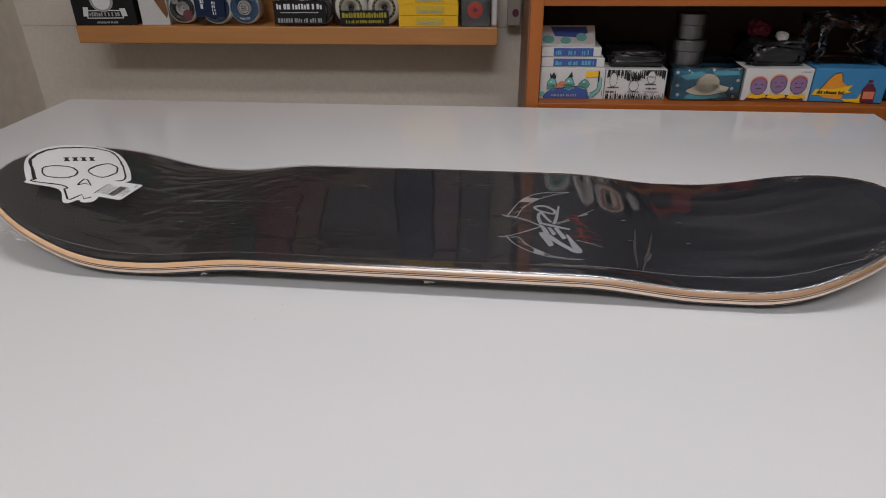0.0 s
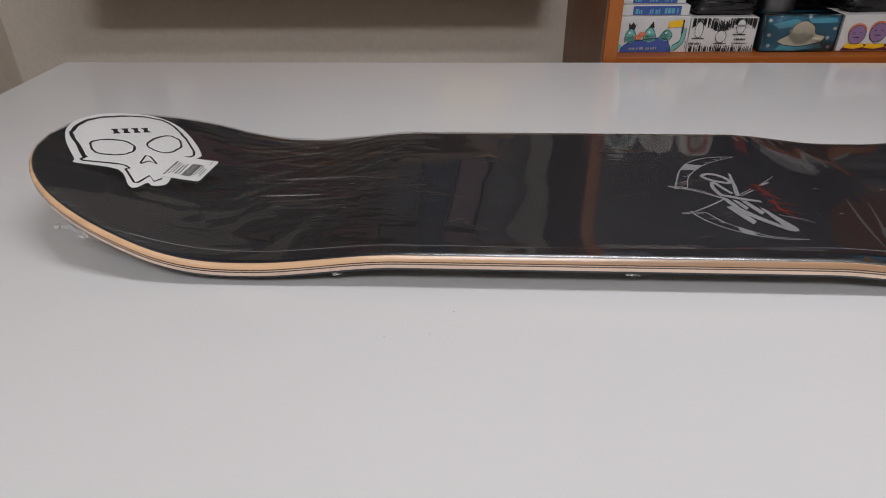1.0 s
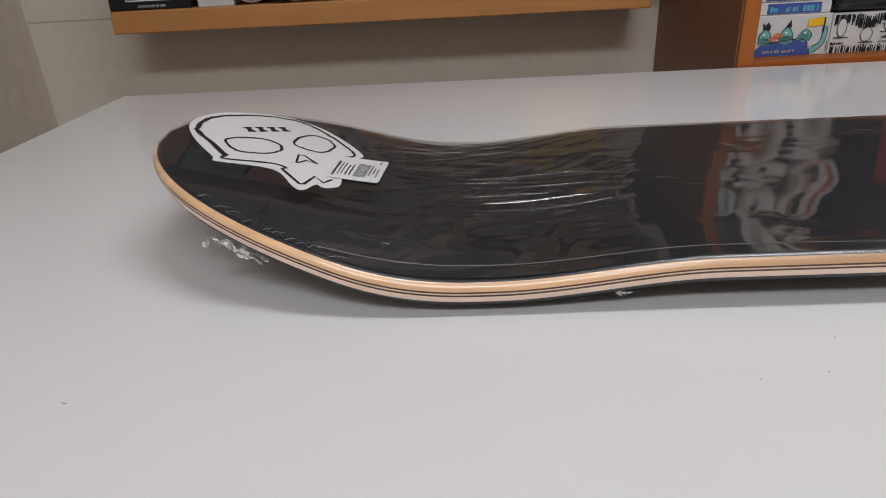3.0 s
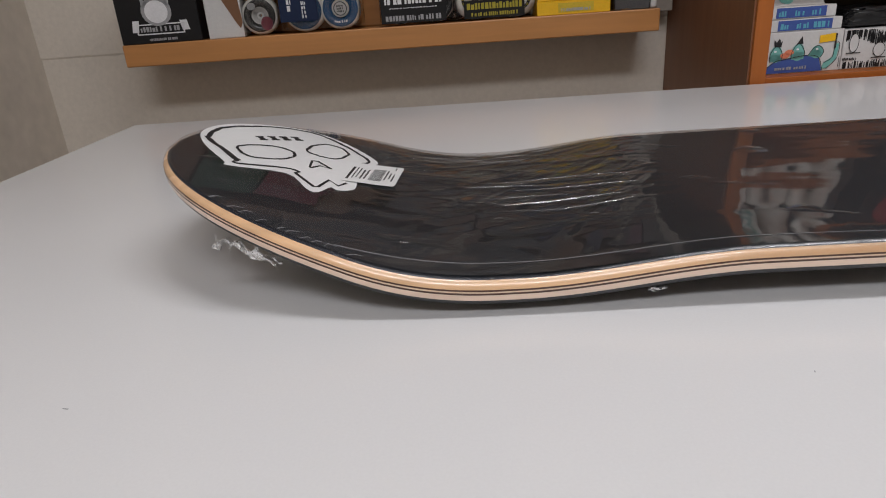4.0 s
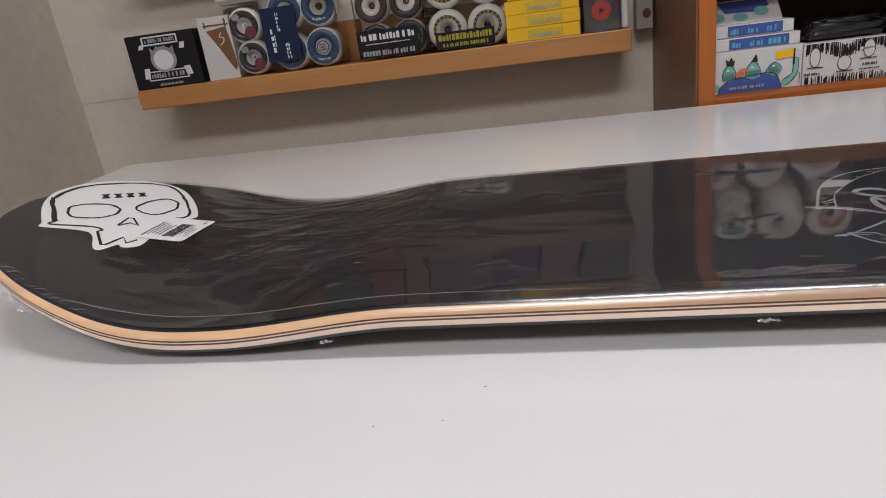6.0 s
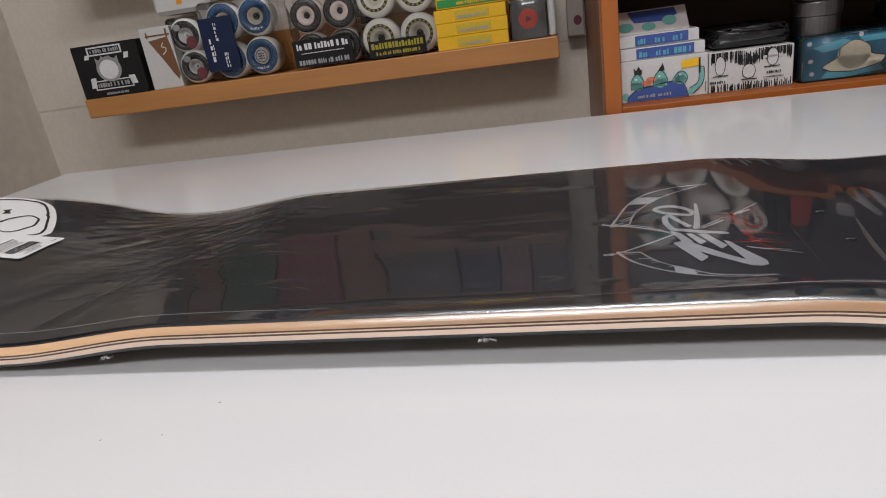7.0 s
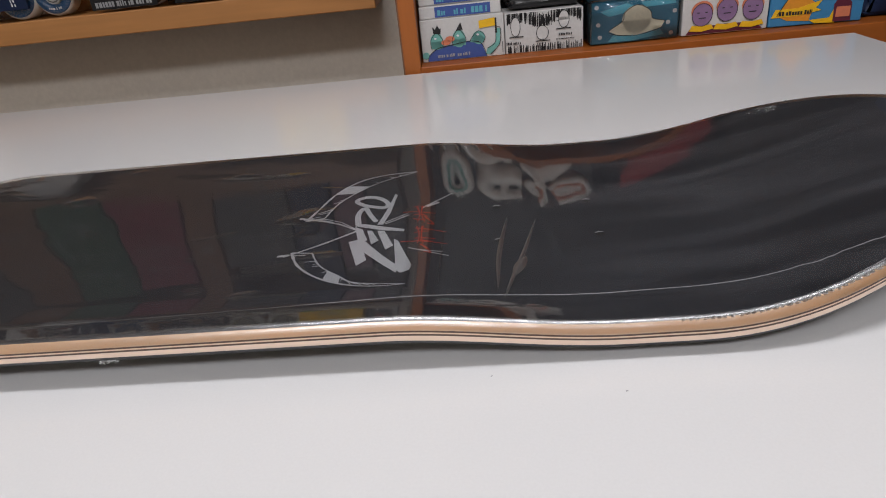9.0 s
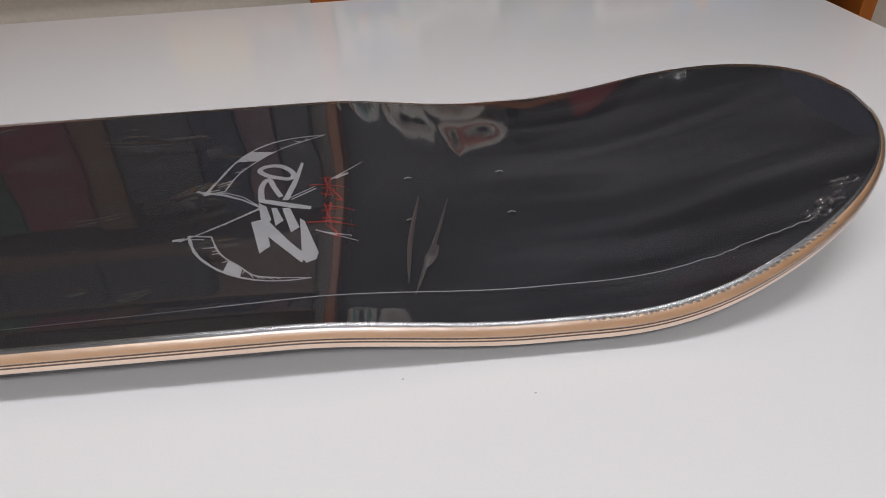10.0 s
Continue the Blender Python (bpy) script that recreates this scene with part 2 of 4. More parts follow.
blue_ink = mat("blue_wheel_print", (0.008, 0.070, 0.19), 0.4, coat=0.2, coat_rough=0.08, scale=200, grain=0.12)
lime_ink = mat("yellow_green_print", (0.36, 0.30, 0.02), 0.45, scale=300, grain=0.1)
deep_red = mat("deep_red_pack", (0.20, 0.015, 0.04), 0.4, scale=300, grain=0.08)
dull_red = mat("dull_red_print", (0.34, 0.03, 0.03), 0.42, scale=300, grain=0.08)
dull_green = mat("dull_green_pack", (0.015, 0.075, 0.035), 0.42, scale=300, grain=0.08)
trunking = mat("grey_trunking", (0.30, 0.265, 0.23), 0.5, scale=200, grain=0.04)
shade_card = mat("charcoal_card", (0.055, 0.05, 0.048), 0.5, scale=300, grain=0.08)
hole_dark = mat("dark_hole", (0.01, 0.01, 0.01), 0.6)
steel = mat("brushed_steel", (0.17, 0.17, 0.178), 0.35, metal=1.0, scale=300, stretch=(1, 1, 8), grain=0.08)
black_bag = mat("black_plastic_bag", (0.011, 0.011, 0.012), 0.35, scale=60, bump=0.6, grain=0.1, coat=0.15)
film = clear_film("clear_wrap", 0.0, bump=0.25, scale=30)
film_bag = clear_film("clear_bag", 0.0, rough=0.12, bump=0.3, scale=30, ior=1.12)
seam_mat = mat("pale_seam", (0.24, 0.24, 0.25), 0.3, scale=600, grain=0.25)
pucker_mat = clear_film("puckered_wrap", 0.30, rough=0.35, bump=0.3, scale=240)
crumple_mat = clear_film("crumpled_wrap", 0.10, rough=0.2, bump=1.0, scale=240)


# ---- mesh helpers ----
def thing(name, label, category, at=(0, 0, 0), turn=0.0, lean=0.0, group="", kind="", roll=0.0):
    ob = new(name)
    ob.empty_display_size = 0.05
    ob.matrix_world = pose(*at, lean, roll, turn)
    return tagged(ob, label, category, group, kind)


def part(name, bm, material, parent, label="", smooth=False, closed=True):
    me = bpy.data.meshes.new(name)
    if closed:
        bmesh.ops.recalc_face_normals(bm, faces=bm.faces[:])
    bm.to_mesh(me)
    bm.free()
    me.materials.append(material)
    if smooth:
        for p in me.polygons:
            p.use_smooth = True
    ob = new(name, me)
    ob.parent = parent
    return tagged(ob, label)


def solo(name, bm, material, label, category, kind="", group="", smooth=False):
    ob = part(name, bm, material, None, label, smooth)
    return tagged(ob, label, category, group, kind)


def add_box(bm, x0, x1, y0, y1, z0, z1, bevel=0.0, seg=2):
    r = bmesh.ops.create_cube(bm, size=1.0)
    for v in r["verts"]:
        v.co = Vector((x0 + (v.co.x + 0.5) * (x1 - x0), y0 + (v.co.y + 0.5) * (y1 - y0), z0 + (v.co.z + 0.5) * (z1 - z0)))
    if bevel:
        edges = list({e for v in r["verts"] for e in v.link_edges})
        bmesh.ops.bevel(bm, geom=edges, offset=bevel, segments=seg, affect="EDGES", profile=0.5)
    return bm


def box(x0, x1, y0, y1, z0, z1, bevel=0.0, seg=2):
    return add_box(bmesh.new(), x0, x1, y0, y1, z0, z1, bevel, seg)


def add_flat(bm, pts, y=0.0, thick=0.0003):
    """A flat print on a front that faces -y: points are (x, z)."""
    back = [bm.verts.new((x, y, z)) for x, z in pts]
    front = [bm.verts.new((x, y - thick, z)) for x, z in pts]
    bm.faces.new(front)
    bm.faces.new(back[::-1])
    for i in range(len(pts)):
        j = (i + 1) % len(pts)
        bm.faces.new((front[i], back[i], back[j], front[j]))
    return bm


def flat(*shapes, y=0.0):
    bm = bmesh.new()
    for s in shapes:
        add_flat(bm, s, y)
    return bm


def rect(x0, x1, z0, z1, skew=0.0):
    return [(x0, z0), (x1, z0), (x1 + skew, z1), (x0 + skew, z1)]


def oval(cx, cz, rx, rz, n=20, a0=0.0, a1=360.0):
    full = abs(a1 - a0) >= 360
    k = n if full else n + 1
    return [(cx + rx * math.cos(radians(a0 + (a1 - a0) * i / n)), cz + rz * math.sin(radians(a0 + (a1 - a0) * i / n))) for i in range(k)]


def text_bars(x0, x1, z0, z1, rng, rows=1, gap=0.35):
    """Unreadable writing as rows of plain bars."""
    out = []
    h = (z1 - z0) / (rows + gap * (rows - 1))
    for r in range(rows):
        z = z0 + r * h * (1 + gap)
        x = x0
        while x < x1 - 0.0006:
            w = min(rng.uniform(0.25, 0.6) * h, x1 - x)
            out.append(rect(x, x + w, z, z + h * rng.choice((1.0, 1.0, 0.8))))
            x += w + rng.choice((0.16, 0.16, 0.2, 0.5)) * h
    return out


def lathe(profile, n=40):
    """A ring body about the y axis from (radius, y) points, closed round."""
    bm = bmesh.new()
    rings = []
    for r, y in profile:
        rings.append([bm.verts.new((r * math.cos(2 * math.pi * i / n), y, r * math.sin(2 * math.pi * i / n))) for i in range(n)])
    for a, b in zip(rings, rings[1:] + rings[:1]):
        for i in range(n):
            bm.faces.new((a[i], a[(i + 1) % n], b[(i + 1) % n], b[i]))
    return bm


def cylinder(r, z0, z1, n=32, bevel=0.0):
    bm = bmesh.new()
    bmesh.ops.create_cone(bm, cap_ends=True, segments=n, radius1=r, radius2=r, depth=z1 - z0)
    bmesh.ops.translate(bm, verts=bm.verts[:], vec=(0, 0, (z0 + z1) / 2))
    if bevel:
        edges = [e for e in bm.edges if abs(e.verts[0].co.z - e.verts[1].co.z) < 1e-6]
        bmesh.ops.bevel(bm, geom=edges, offset=bevel, segments=3, affect="EDGES", profile=0.5)
    return bm


# ---- the room ----
TABLE = 0.9
BACK = 0.745
LEFT = -0.885
solo("floor", box(-1.1, 3.2, -3.2, 1.0, -0.05, 0.0), floor_tile, "plain grey shop floor", "floor", "structure")
solo("ceiling", box(-1.1, 3.2, -3.2, 1.0, 2.7, 2.75), ceiling_paint, "plain white painted ceiling", "ceiling", "structure")
LEDGE = 0.964
wall = box(LEFT - 0.1, 3.1, BACK, BACK + 0.12, LEDGE, 2.7, 0.004)
add_box(wall, LEFT - 0.1, 3.1, BACK + 0.0014, BACK + 0.12, 0.0, LEDGE + 0.001)
solo("wall_north", wall, plaster, "cream plastered wall, slightly recessed below the shelf", "wall", "structure")
solo("wall_west", box(LEFT - 0.12, LEFT, -3.1, BACK + 0.05, 0, 2.7), rough_plaster, "uneven grey-cream plastered side wall", "wall", "structure")
solo("wall_east", box(3.0, 3.12, -3.1, BACK, 0, 2.7), plaster, "cream plastered wall", "wall", "structure")
solo("wall_south", box(LEFT, 3.0, -3.12, -3.0, 0, 2.7), plaster, "cream plastered wall", "wall", "structure")

# ---- white table ----
table = thing("table", "white laminate table with a clean satin top", "table", (-0.017, 0.0, 0.0), -1.07)
bm = box(-0.615, 0.615, -0.75, 0.4465, TABLE - 0.03, TABLE, 0.0015)
part("tabletop", bm, laminate, table, "white satin laminate top")
for lx in (-0.58, 0.58):
    for ly in (-0.70, 0.41):
        part("leg", box(lx - 0.025, lx + 0.025, ly - 0.025, ly + 0.025, 0.0, TABLE - 0.03, 0.003), laminate, table)
rng = random.Random(4)
for sx, sy, length in ((0.172, -0.103, 0.0009), (0.22, -0.117, 0.0008), (0.333, 0.211, 0.0016), (-0.096, -0.112, 0.0010), (-0.110, -0.133, 0.0007), (-0.1355, -0.1355, 0.0008), (-0.3865, -0.1304, 0.0022)):
    speck = box(-length / 2, length / 2, -0.00018, 0.00018, 0, 0.0002)
    ob = solo("crumb", speck, ink_grey, "tiny grey crumb lying on the white table", "crumb", group="crumbs on the table")
    ob.matrix_world = pose(sx, sy, TABLE, 0, 0, rng.uniform(0, 180))

# ---- skateboard deck ----
HALF_W, THICK = 0.106, 0.011
# length, slope, where the kick starts and how long its bend is
ENDS = {-1: (0.3985, 0.374, 0.235, 0.060), 1: (0.3995, 0.366, 0.25, 0.064)}


def smooth_step(x):
    x = min(max(x, 0.0), 1.0)
    return x * x * (3 - 2 * x)


def deck_z(u, v):
    """Height of the deck's top over the table at u along and v across."""
    a = abs(u)
    _, slope, start, bend = ENDS[-1 if u < 0 else 1]
    s = max(a - start, 0.0)
    kick = slope / (2 * bend) * s * s if s < bend else slope * (s - bend / 2)
    lift = 0.0135 - 0.008 * smooth_step((a - 0.13) / 0.095)
    return 0.0112 + kick + lift * abs(v / HALF_W) ** 2.2


def half_width(u, inset=0.0):
    end = ENDS[-1 if u < 0 else 1][0] - inset
    a, start = abs(u), 0.258
    if a <= start:
        return HALF_W - inset
    q = min((a - start) / (end - start), 1.0)
    return (HALF_W - inset) * (1 - q ** 2.1) ** (1 / 2.1)


def rim_inset(f):
    """How far the rounded rim draws in at a fraction of the deck's thickness."""
    return (0.0056 if f < 0.5 else 0.0024) * (1 - math.sqrt(1 - (0.97 * (2 * f - 1)) ** 2))


def deck_layer(f0, f1, steps=4):
    """One ply between two fractions of the deck's thickness, its rim part of the rounded edge."""
    bm = bmesh.new()
    nu, nv = 150, 20
    sheets = []
    for k in range(steps + 1):
        f = f0 + (f1 - f0) * k / steps
        inset = rim_inset(f)
        lo, hi = -ENDS[-1][0] + inset, ENDS[1][0] - inset
        rows = []
        for i in range(nu + 1):
            q = -math.cos(math.pi * i / nu)
            w = 0.55 * q + 0.45 * (2 * i / nu - 1)
            u = w * (hi if w > 0 else -lo)
            u = min(max(u, lo + 1e-5), hi - 1e-5)
            hw = half_width(u, inset)
            across = range(nv + 1) if k in (0, steps) else (0, nv)
            rows.append({j: bm.verts.new((u, hw * (2 * j / nv - 1), deck_z(u, hw * (2 * j / nv - 1)) - f * THICK)) for j in across})
        sheets.append(rows)
    top, low = sheets[0], sheets[-1]
    for i in range(nu):
        for j in range(nv):
            bm.faces.new((top[i][j], top[i + 1][j], top[i + 1][j + 1], top[i][j + 1]))
            bm.faces.new((low[i][j], low[i][j + 1], low[i + 1][j + 1], low[i + 1][j]))
        for a, b in zip(sheets, sheets[1:]):
            for j in (0, nv):
                bm.faces.new((a[i][j], a[i + 1][j], b[i + 1][j], b[i][j]))
    for i in (0, nu):
        for a, b in zip(sheets, sheets[1:]):
            bm.faces.new((a[i][0], a[i][nv], b[i][nv], b[i][0]))
    for rows in (top, low):
        for i in range(nu):
            for j in (0, nv):
                e = bm.edges.get((rows[i][j], rows[i + 1][j]))
                if e:
                    e.smooth = False
    return bm


deck = thing("skateboard_deck", "black skateboard deck in clear shrink wrap lying on the white table", "skateboard deck", (0.0035, 0.0135, TABLE), -1.9)
part("top_sheet", deck_layer(0.0, 0.07), deck_black, deck, "black printed top veneer", True)
for f0, f1, m, lab in ((0.07, 0.40, maple, "golden maple ply"), (0.40, 0.47, brown_ply, "dark brown stained ply"), (0.47, 0.53, tan_ply, "tan ply"),
                       (0.53, 0.61, brown_ply, "dark brown stained ply"), (0.61, 0.84, pale_ply, "pale ply")):
    part("ply", deck_layer(f0, f1, 8), m, deck, lab, True)
# the black reaches up the lowest rim, standing in for shade there
part("bottom_sheet", deck_layer(0.84, 1.0), under_black, deck, "black underside, also painted up the rim as shade", True)


SAG, CLING, DROP = 0.0028, 0.024, 0.0046


def film_z(u, v):
    """Height of the shrink film, which spans flat from rail to rail and bridges the bends."""
    side = -1 if u < 0 else 1
    end = ENDS[side][0] - 0.001
    a = min(abs(u), end)
    w = max(half_width(side * a), 1e-4)
    rail, middle, tip = deck_z(side * a, w), deck_z(0, HALF_W), deck_z(side * end, 0)
    hull = middle if a < 0.13 else middle + (tip - middle) * (a - 0.13) / (end - 0.13)
    bridge = max(hull - rail, 0) * (0.4 if u < 0 else 0.25) * max(1 - (v / w) ** 2, 0)
    # between the trucks the film clings to the near rail as far as its seam, then climbs to the far one
    middle_part = smooth_step((u + 0.14) / 0.10) * (1 - smooth_step((u - 0.17) / 0.09))
    if v < CLING - HALF_W:
        slack = -DROP * smooth_step((v + HALF_W) / CLING)
    else:
        q = min((v + HALF_W - CLING) / (2 * HALF_W - CLING), 1.0)
        slack = -DROP * (1 - 0.38 * q - 0.62 * q ** 3)
    nose_sag = SAG * smooth_step((u - 0.17) / 0.09) * max(1 - (v / w) ** 2, 0)
    return rail + bridge + middle_part * slack - nose_sag + 0.0004


def film_sheet():
    bm = bmesh.new()
    nu, nv = 170, 20
    rows = []
    for i in range(nu + 1):
        w = 0.55 * -math.cos(math.pi * i / nu) + 0.45 * (2 * i / nu - 1)
        u = w * ((ENDS[1][0] if w > 0 else ENDS[-1][0]) - 0.0030)
        hw = half_width(u, 0.0030)
        rows.append([bm.verts.new((u, hw * (2 * j / nv - 1), film_z(u, hw * (2 * j / nv - 1)))) for j in range(nv + 1)])
    for i in range(nu):
        for j in range(nv):
            bm.faces.new((rows[i][j], rows[i + 1][j], rows[i + 1][j + 1], rows[i][j + 1]))
    return bm


part("shrink_film", film_sheet(), over_film, deck, "clear tight shrink film, wrinkled over one bend", True, False)


def rim_film():
    """The film's tight roll over the deck's rounded rim, all the way round."""
    ring = []
    for side in (-1, 1):
        for i in range(161):
            w = 0.6 * -math.cos(math.pi * i / 160) + 0.4 * (i / 80 - 1)
            w *= -side
            u = w * (ENDS[1][0] if w > 0 else ENDS[-1][0])
            ring.append((u, side * half_width(u)))
    bm = bmesh.new()
    n, rows = len(ring), []
    for i, (u, v) in enumerate(ring):
        a, b = ring[i - 2], ring[(i + 2) % n]
        du, dv = b[0] - a[0], b[1] - a[1]
        d = math.hypot(du, dv) or 1.0
        nu, nv = dv / d, -du / d
        if nu * u * 0.2 + nv * v < 0:
            nu, nv = -nu, -nv
        row = []
        for k in range(15):
            f = 0.005 + 0.40 * (k / 14) ** 1.5
            out = 0.00025 - rim_inset(f)
            row.append(bm.verts.new((u + nu * out, v + nv * out, deck_z(u, v) - f * THICK + 0.0003 * (1 - 2 * f))))
        rows.append(row)
    for i in range(n):
        j = (i + 1) % n
        for k in range(14):
            bm.faces.new((rows[i][k], rows[i][k + 1], rows[j][k + 1], rows[j][k]))
    bm.normal_update()
    up = sum(rows_face.normal.z for rows_face in bm.faces if rows_face.calc_center_median().z > deck_z(rows_face.calc_center_median().x, rows_face.calc_center_median().y) - 0.002)
    if up < 0:
        bmesh.ops.reverse_faces(bm, faces=bm.faces[:])
    return bm


part("rim_film", rim_film(), rim_wrap, deck, "clear film rolled tight over the rim", True, False)


def on_deck(bm, lift, height=deck_z):
    """Lay a drawing made flat in (u, v) onto the deck's curved top or its film."""
    for v in bm.verts:
        v.co.z = height(v.co.x, v.co.y) + lift
    return bm


def sheet(shapes, lift, cell=0.006, height=deck_z):
    bm = bmesh.new()
    for pts in shapes:
        bm.faces.new([bm.verts.new((u, v, 0)) for u, v in pts])
    bmesh.ops.triangulate(bm, faces=bm.faces[:])
    for _ in range(6):
        long_edges = [e for e in bm.edges if e.calc_length() > cell]
        if not long_edges:
            break
        bmesh.ops.subdivide_edges(bm, edges=long_edges, cuts=1)
        bmesh.ops.triangulate(bm, faces=bm.faces[:])
    on_deck(bm, lift, height)
    r = bmesh.ops.extrude_face_region(bm, geom=bm.faces[:])
    for g in r["geom"]:
        if isinstance(g, bmesh.types.BMVert):
            g.co.z += 0.00012
    return bm


def smooth_line(pts, k=5, closed=False):
    """Points along a soft curve through the given ones."""
    n = len(pts)
    out = []
    for i in range(n if closed else n - 1):
        p = [Vector((*pts[(i + d) % n if closed else min(max(i + d, 0), n - 1)], 0)) for d in (-1, 0, 1, 2)]
        for s in range(k):
            t = s / k
            q = 0.5 * (2 * p[1] + (p[2] - p[0]) * t + (2 * p[0] - 5 * p[1] + 4 * p[2] - p[3]) * t * t + (3 * p[1] - p[0] - 3 * p[2] + p[3]) * t ** 3)
            out.append((q.x, q.y))
    if not closed:
        out.append(pts[-1])
    return out


def stroke(pts, w0, w1=None, rng=None, closed=False):
    """A brush line as short quads, its width going from w0 to w1."""
    w1 = w0 if w1 is None else w1
    pts = list(pts) + ([pts[0]] if closed else [])
    n = len(pts)
    sides = []
    for i, (x, y) in enumerate(pts):
        a, b = pts[max(i - 1, 0)], pts[min(i + 1, n - 1)]
        dx, dy = b[0] - a[0], b[1] - a[1]
        d = math.hypot(dx, dy) or 1
        w = (w0 + (w1 - w0) * i / (n - 1)) / 2 * (rng.uniform(0.75, 1.25) if rng else 1)
        sides.append(((x - dy / d * w, y + dx / d * w), (x + dy / d * w, y - dx / d * w)))
    return [[a[1], b[1], b[0], a[0]] for a, b in zip(sides, sides[1:])]


def shaky(pts, amount, rng):
    """The same line drawn with an unsteady pen."""
    return [(x + rng.uniform(-amount, amount), y + rng.uniform(-amount, amount)) for x, y in pts]


# the die-cut skull sticker
skull = smooth_line([(-0.3902, 0.0123), (-0.3911, 0.0322), (-0.3831, 0.0516), (-0.3652, 0.0668), (-0.3473, 0.0714), (-0.3291, 0.0636), (-0.3105, 0.0439), (-0.2966, 0.0230), (-0.2951, 0.0141), (-0.3026, -0.0035), (-0.2996, -0.0310), (-0.3028, -0.0384), (-0.3076, -0.0404), (-0.3109, -0.0386), (-0.3150, -0.0476), (-0.3204, -0.0464), (-0.3338, -0.0305), (-0.3603, -0.0343), (-0.3639, -0.0291), (-0.3799, -0.0086)], 4, True)
sticker = part("sticker", sheet([skull], 0.0002, height=film_z), paper, deck, "white die-cut skull sticker with black outline")
rng = random.Random(8)
line = stroke(shaky(smooth_line([(-0.3035, 0.0082), (-0.2991, 0.0167), (-0.3063, 0.0295), (-0.3216, 0.0495), (-0.3399, 0.0656), (-0.3584, 0.0636), (-0.3765, 0.0485), (-0.3856, 0.0318), (-0.3850, 0.0113), (-0.3805, 0.0011), (-0.3584, -0.0250)], 6), 0.0005, rng), 0.0014, 0.0026, rng)
line += stroke(smooth_line([(-0.3584, -0.0250), (-0.3579, -0.0297), (-0.3358, -0.0236), (-0.3281, -0.0257)], 4), 0.0016, 0.0014, rng)
line += stroke([(-0.3281, -0.0257), (-0.3298, -0.0282), (-0.3180, -0.0424), (-0.3160, -0.0413), (-0.3130, -0.0295), (-0.3076, -0.0354), (-0.3047, -0.0294)], 0.0016, 0.0013)
part("outline", sheet(line, 0.0005, height=film_z), ink_black, sticker, "uneven black outline")
for eye in ([(-0.3656, -0.0016), (-0.3600, 0.0071), (-0.3486, 0.0118), (-0.3386, 0.0059), (-0.3368, -0.0028), (-0.3419, -0.0109), (-0.3527, -0.0153), (-0.3599, -0.0117)],
            [(-0.3335, 0.0159), (-0.3323, 0.0298), (-0.3264, 0.0393), (-0.3172, 0.0355), (-0.3122, 0.0248), (-0.3136, 0.0127), (-0.3190, 0.0077), (-0.3273, 0.0095)]):
    part("eye_outline", sheet(stroke(shaky(smooth_line(eye, 4, True), 0.0004, rng), 0.0015, 0.0012, rng, True), 0.0005, height=film_z), ink_black, sticker)
part("nose_outline", sheet(stroke([(-0.3253, -0.0157), (-0.3266, -0.0032), (-0.3236, -0.0028), (-0.3153, -0.0114), (-0.3213, -0.0098), (-0.3248, -0.0162)], 0.0012), 0.0005, height=film_z), ink_black, sticker)
# four plain dark marks on the forehead
STEP, DOWN = Vector((0.0054, 0.0048)), Vector((0.0051, -0.0068))
for i in range(4):
    p = Vector((-0.3656, 0.0261)) + STEP * (i + 0.1)
    block = []
    for a0, a1, b0, b1 in ((0.0, 0.66, 0.0, 0.22), (0.0, 0.66, 0.78, 1.0), (0.12, 0.54, 0.22, 0.78)):
        block.append([tuple(p + STEP * a0 + DOWN * b0), tuple(p + STEP * a1 + DOWN * b0), tuple(p + STEP * a1 + DOWN * b1), tuple(p + STEP * a0 + DOWN * b1)])
    part("print_block", sheet(block, 0.0005, height=film_z), ink_black, sticker)

# price label, half over the sticker
A, B, C, D = (Vector(p) for p in ((-0.3060, 0.0077), (-0.2793, 0.0140), (-0.2818, -0.0226), (-0.3081, -0.0274)))


def on_label(a, b):
    """A place on the label: a along it, b down it, both from 0 to 1."""
    return tuple(A * (1 - a) * (1 - b) + B * a * (1 - b) + C * a * b + D * (1 - a) * b)


def label_bar(a0, a1, b0, b1):
    return [on_label(a0, b0), on_label(a1, b0), on_label(a1, b1), on_label(a0, b1)]


label_part = part("price_label", sheet([[on_label(0, 0.05), on_label(0.03, 0), on_label(0.97, 0), on_label(1, 0.08), on_label(1, 0.92), on_label(0.97, 1), on_label(0.03, 1), on_label(0, 0.95)]], 0.0009, height=film_z), paper, deck, "white price label with a barcode")
rng = random.Random(3)
a = 0.47
while a < 0.70:
    w = rng.choice((0.003, 0.004, 0.006))
    part("barcode_bar", sheet([label_bar(a, a + w, 0.28, 0.86)], 0.0012, 0.01, film_z), ink_black, label_part)
    a += w + rng.choice((0.010, 0.014))
for a, w, b0, b1 in ((0.07, 0.045, 0.28, 0.90), (0.160, 0.020, 0.30, 0.86), (0.225, 0.020, 0.32, 0.80), (0.30, 0.030, 0.40, 0.84), (0.375, 0.030, 0.36, 0.84), (0.74, 0.025, 0.3, 0.80), (0.81, 0.025, 0.42, 0.70), (0.88, 0.025, 0.45, 0.80), (0.85, 0.03, 0.10, 0.22)):
    bars = []
    b = b0
    while b < b1:
        h = rng.uniform(0.012, 0.035)
        bars.append(label_bar(a, a + w, b, min(b + h, b1)))
        b += h + 0.022
    part("text_bar", sheet(bars, 0.0012, 0.01, film_z), ink_black, label_part)

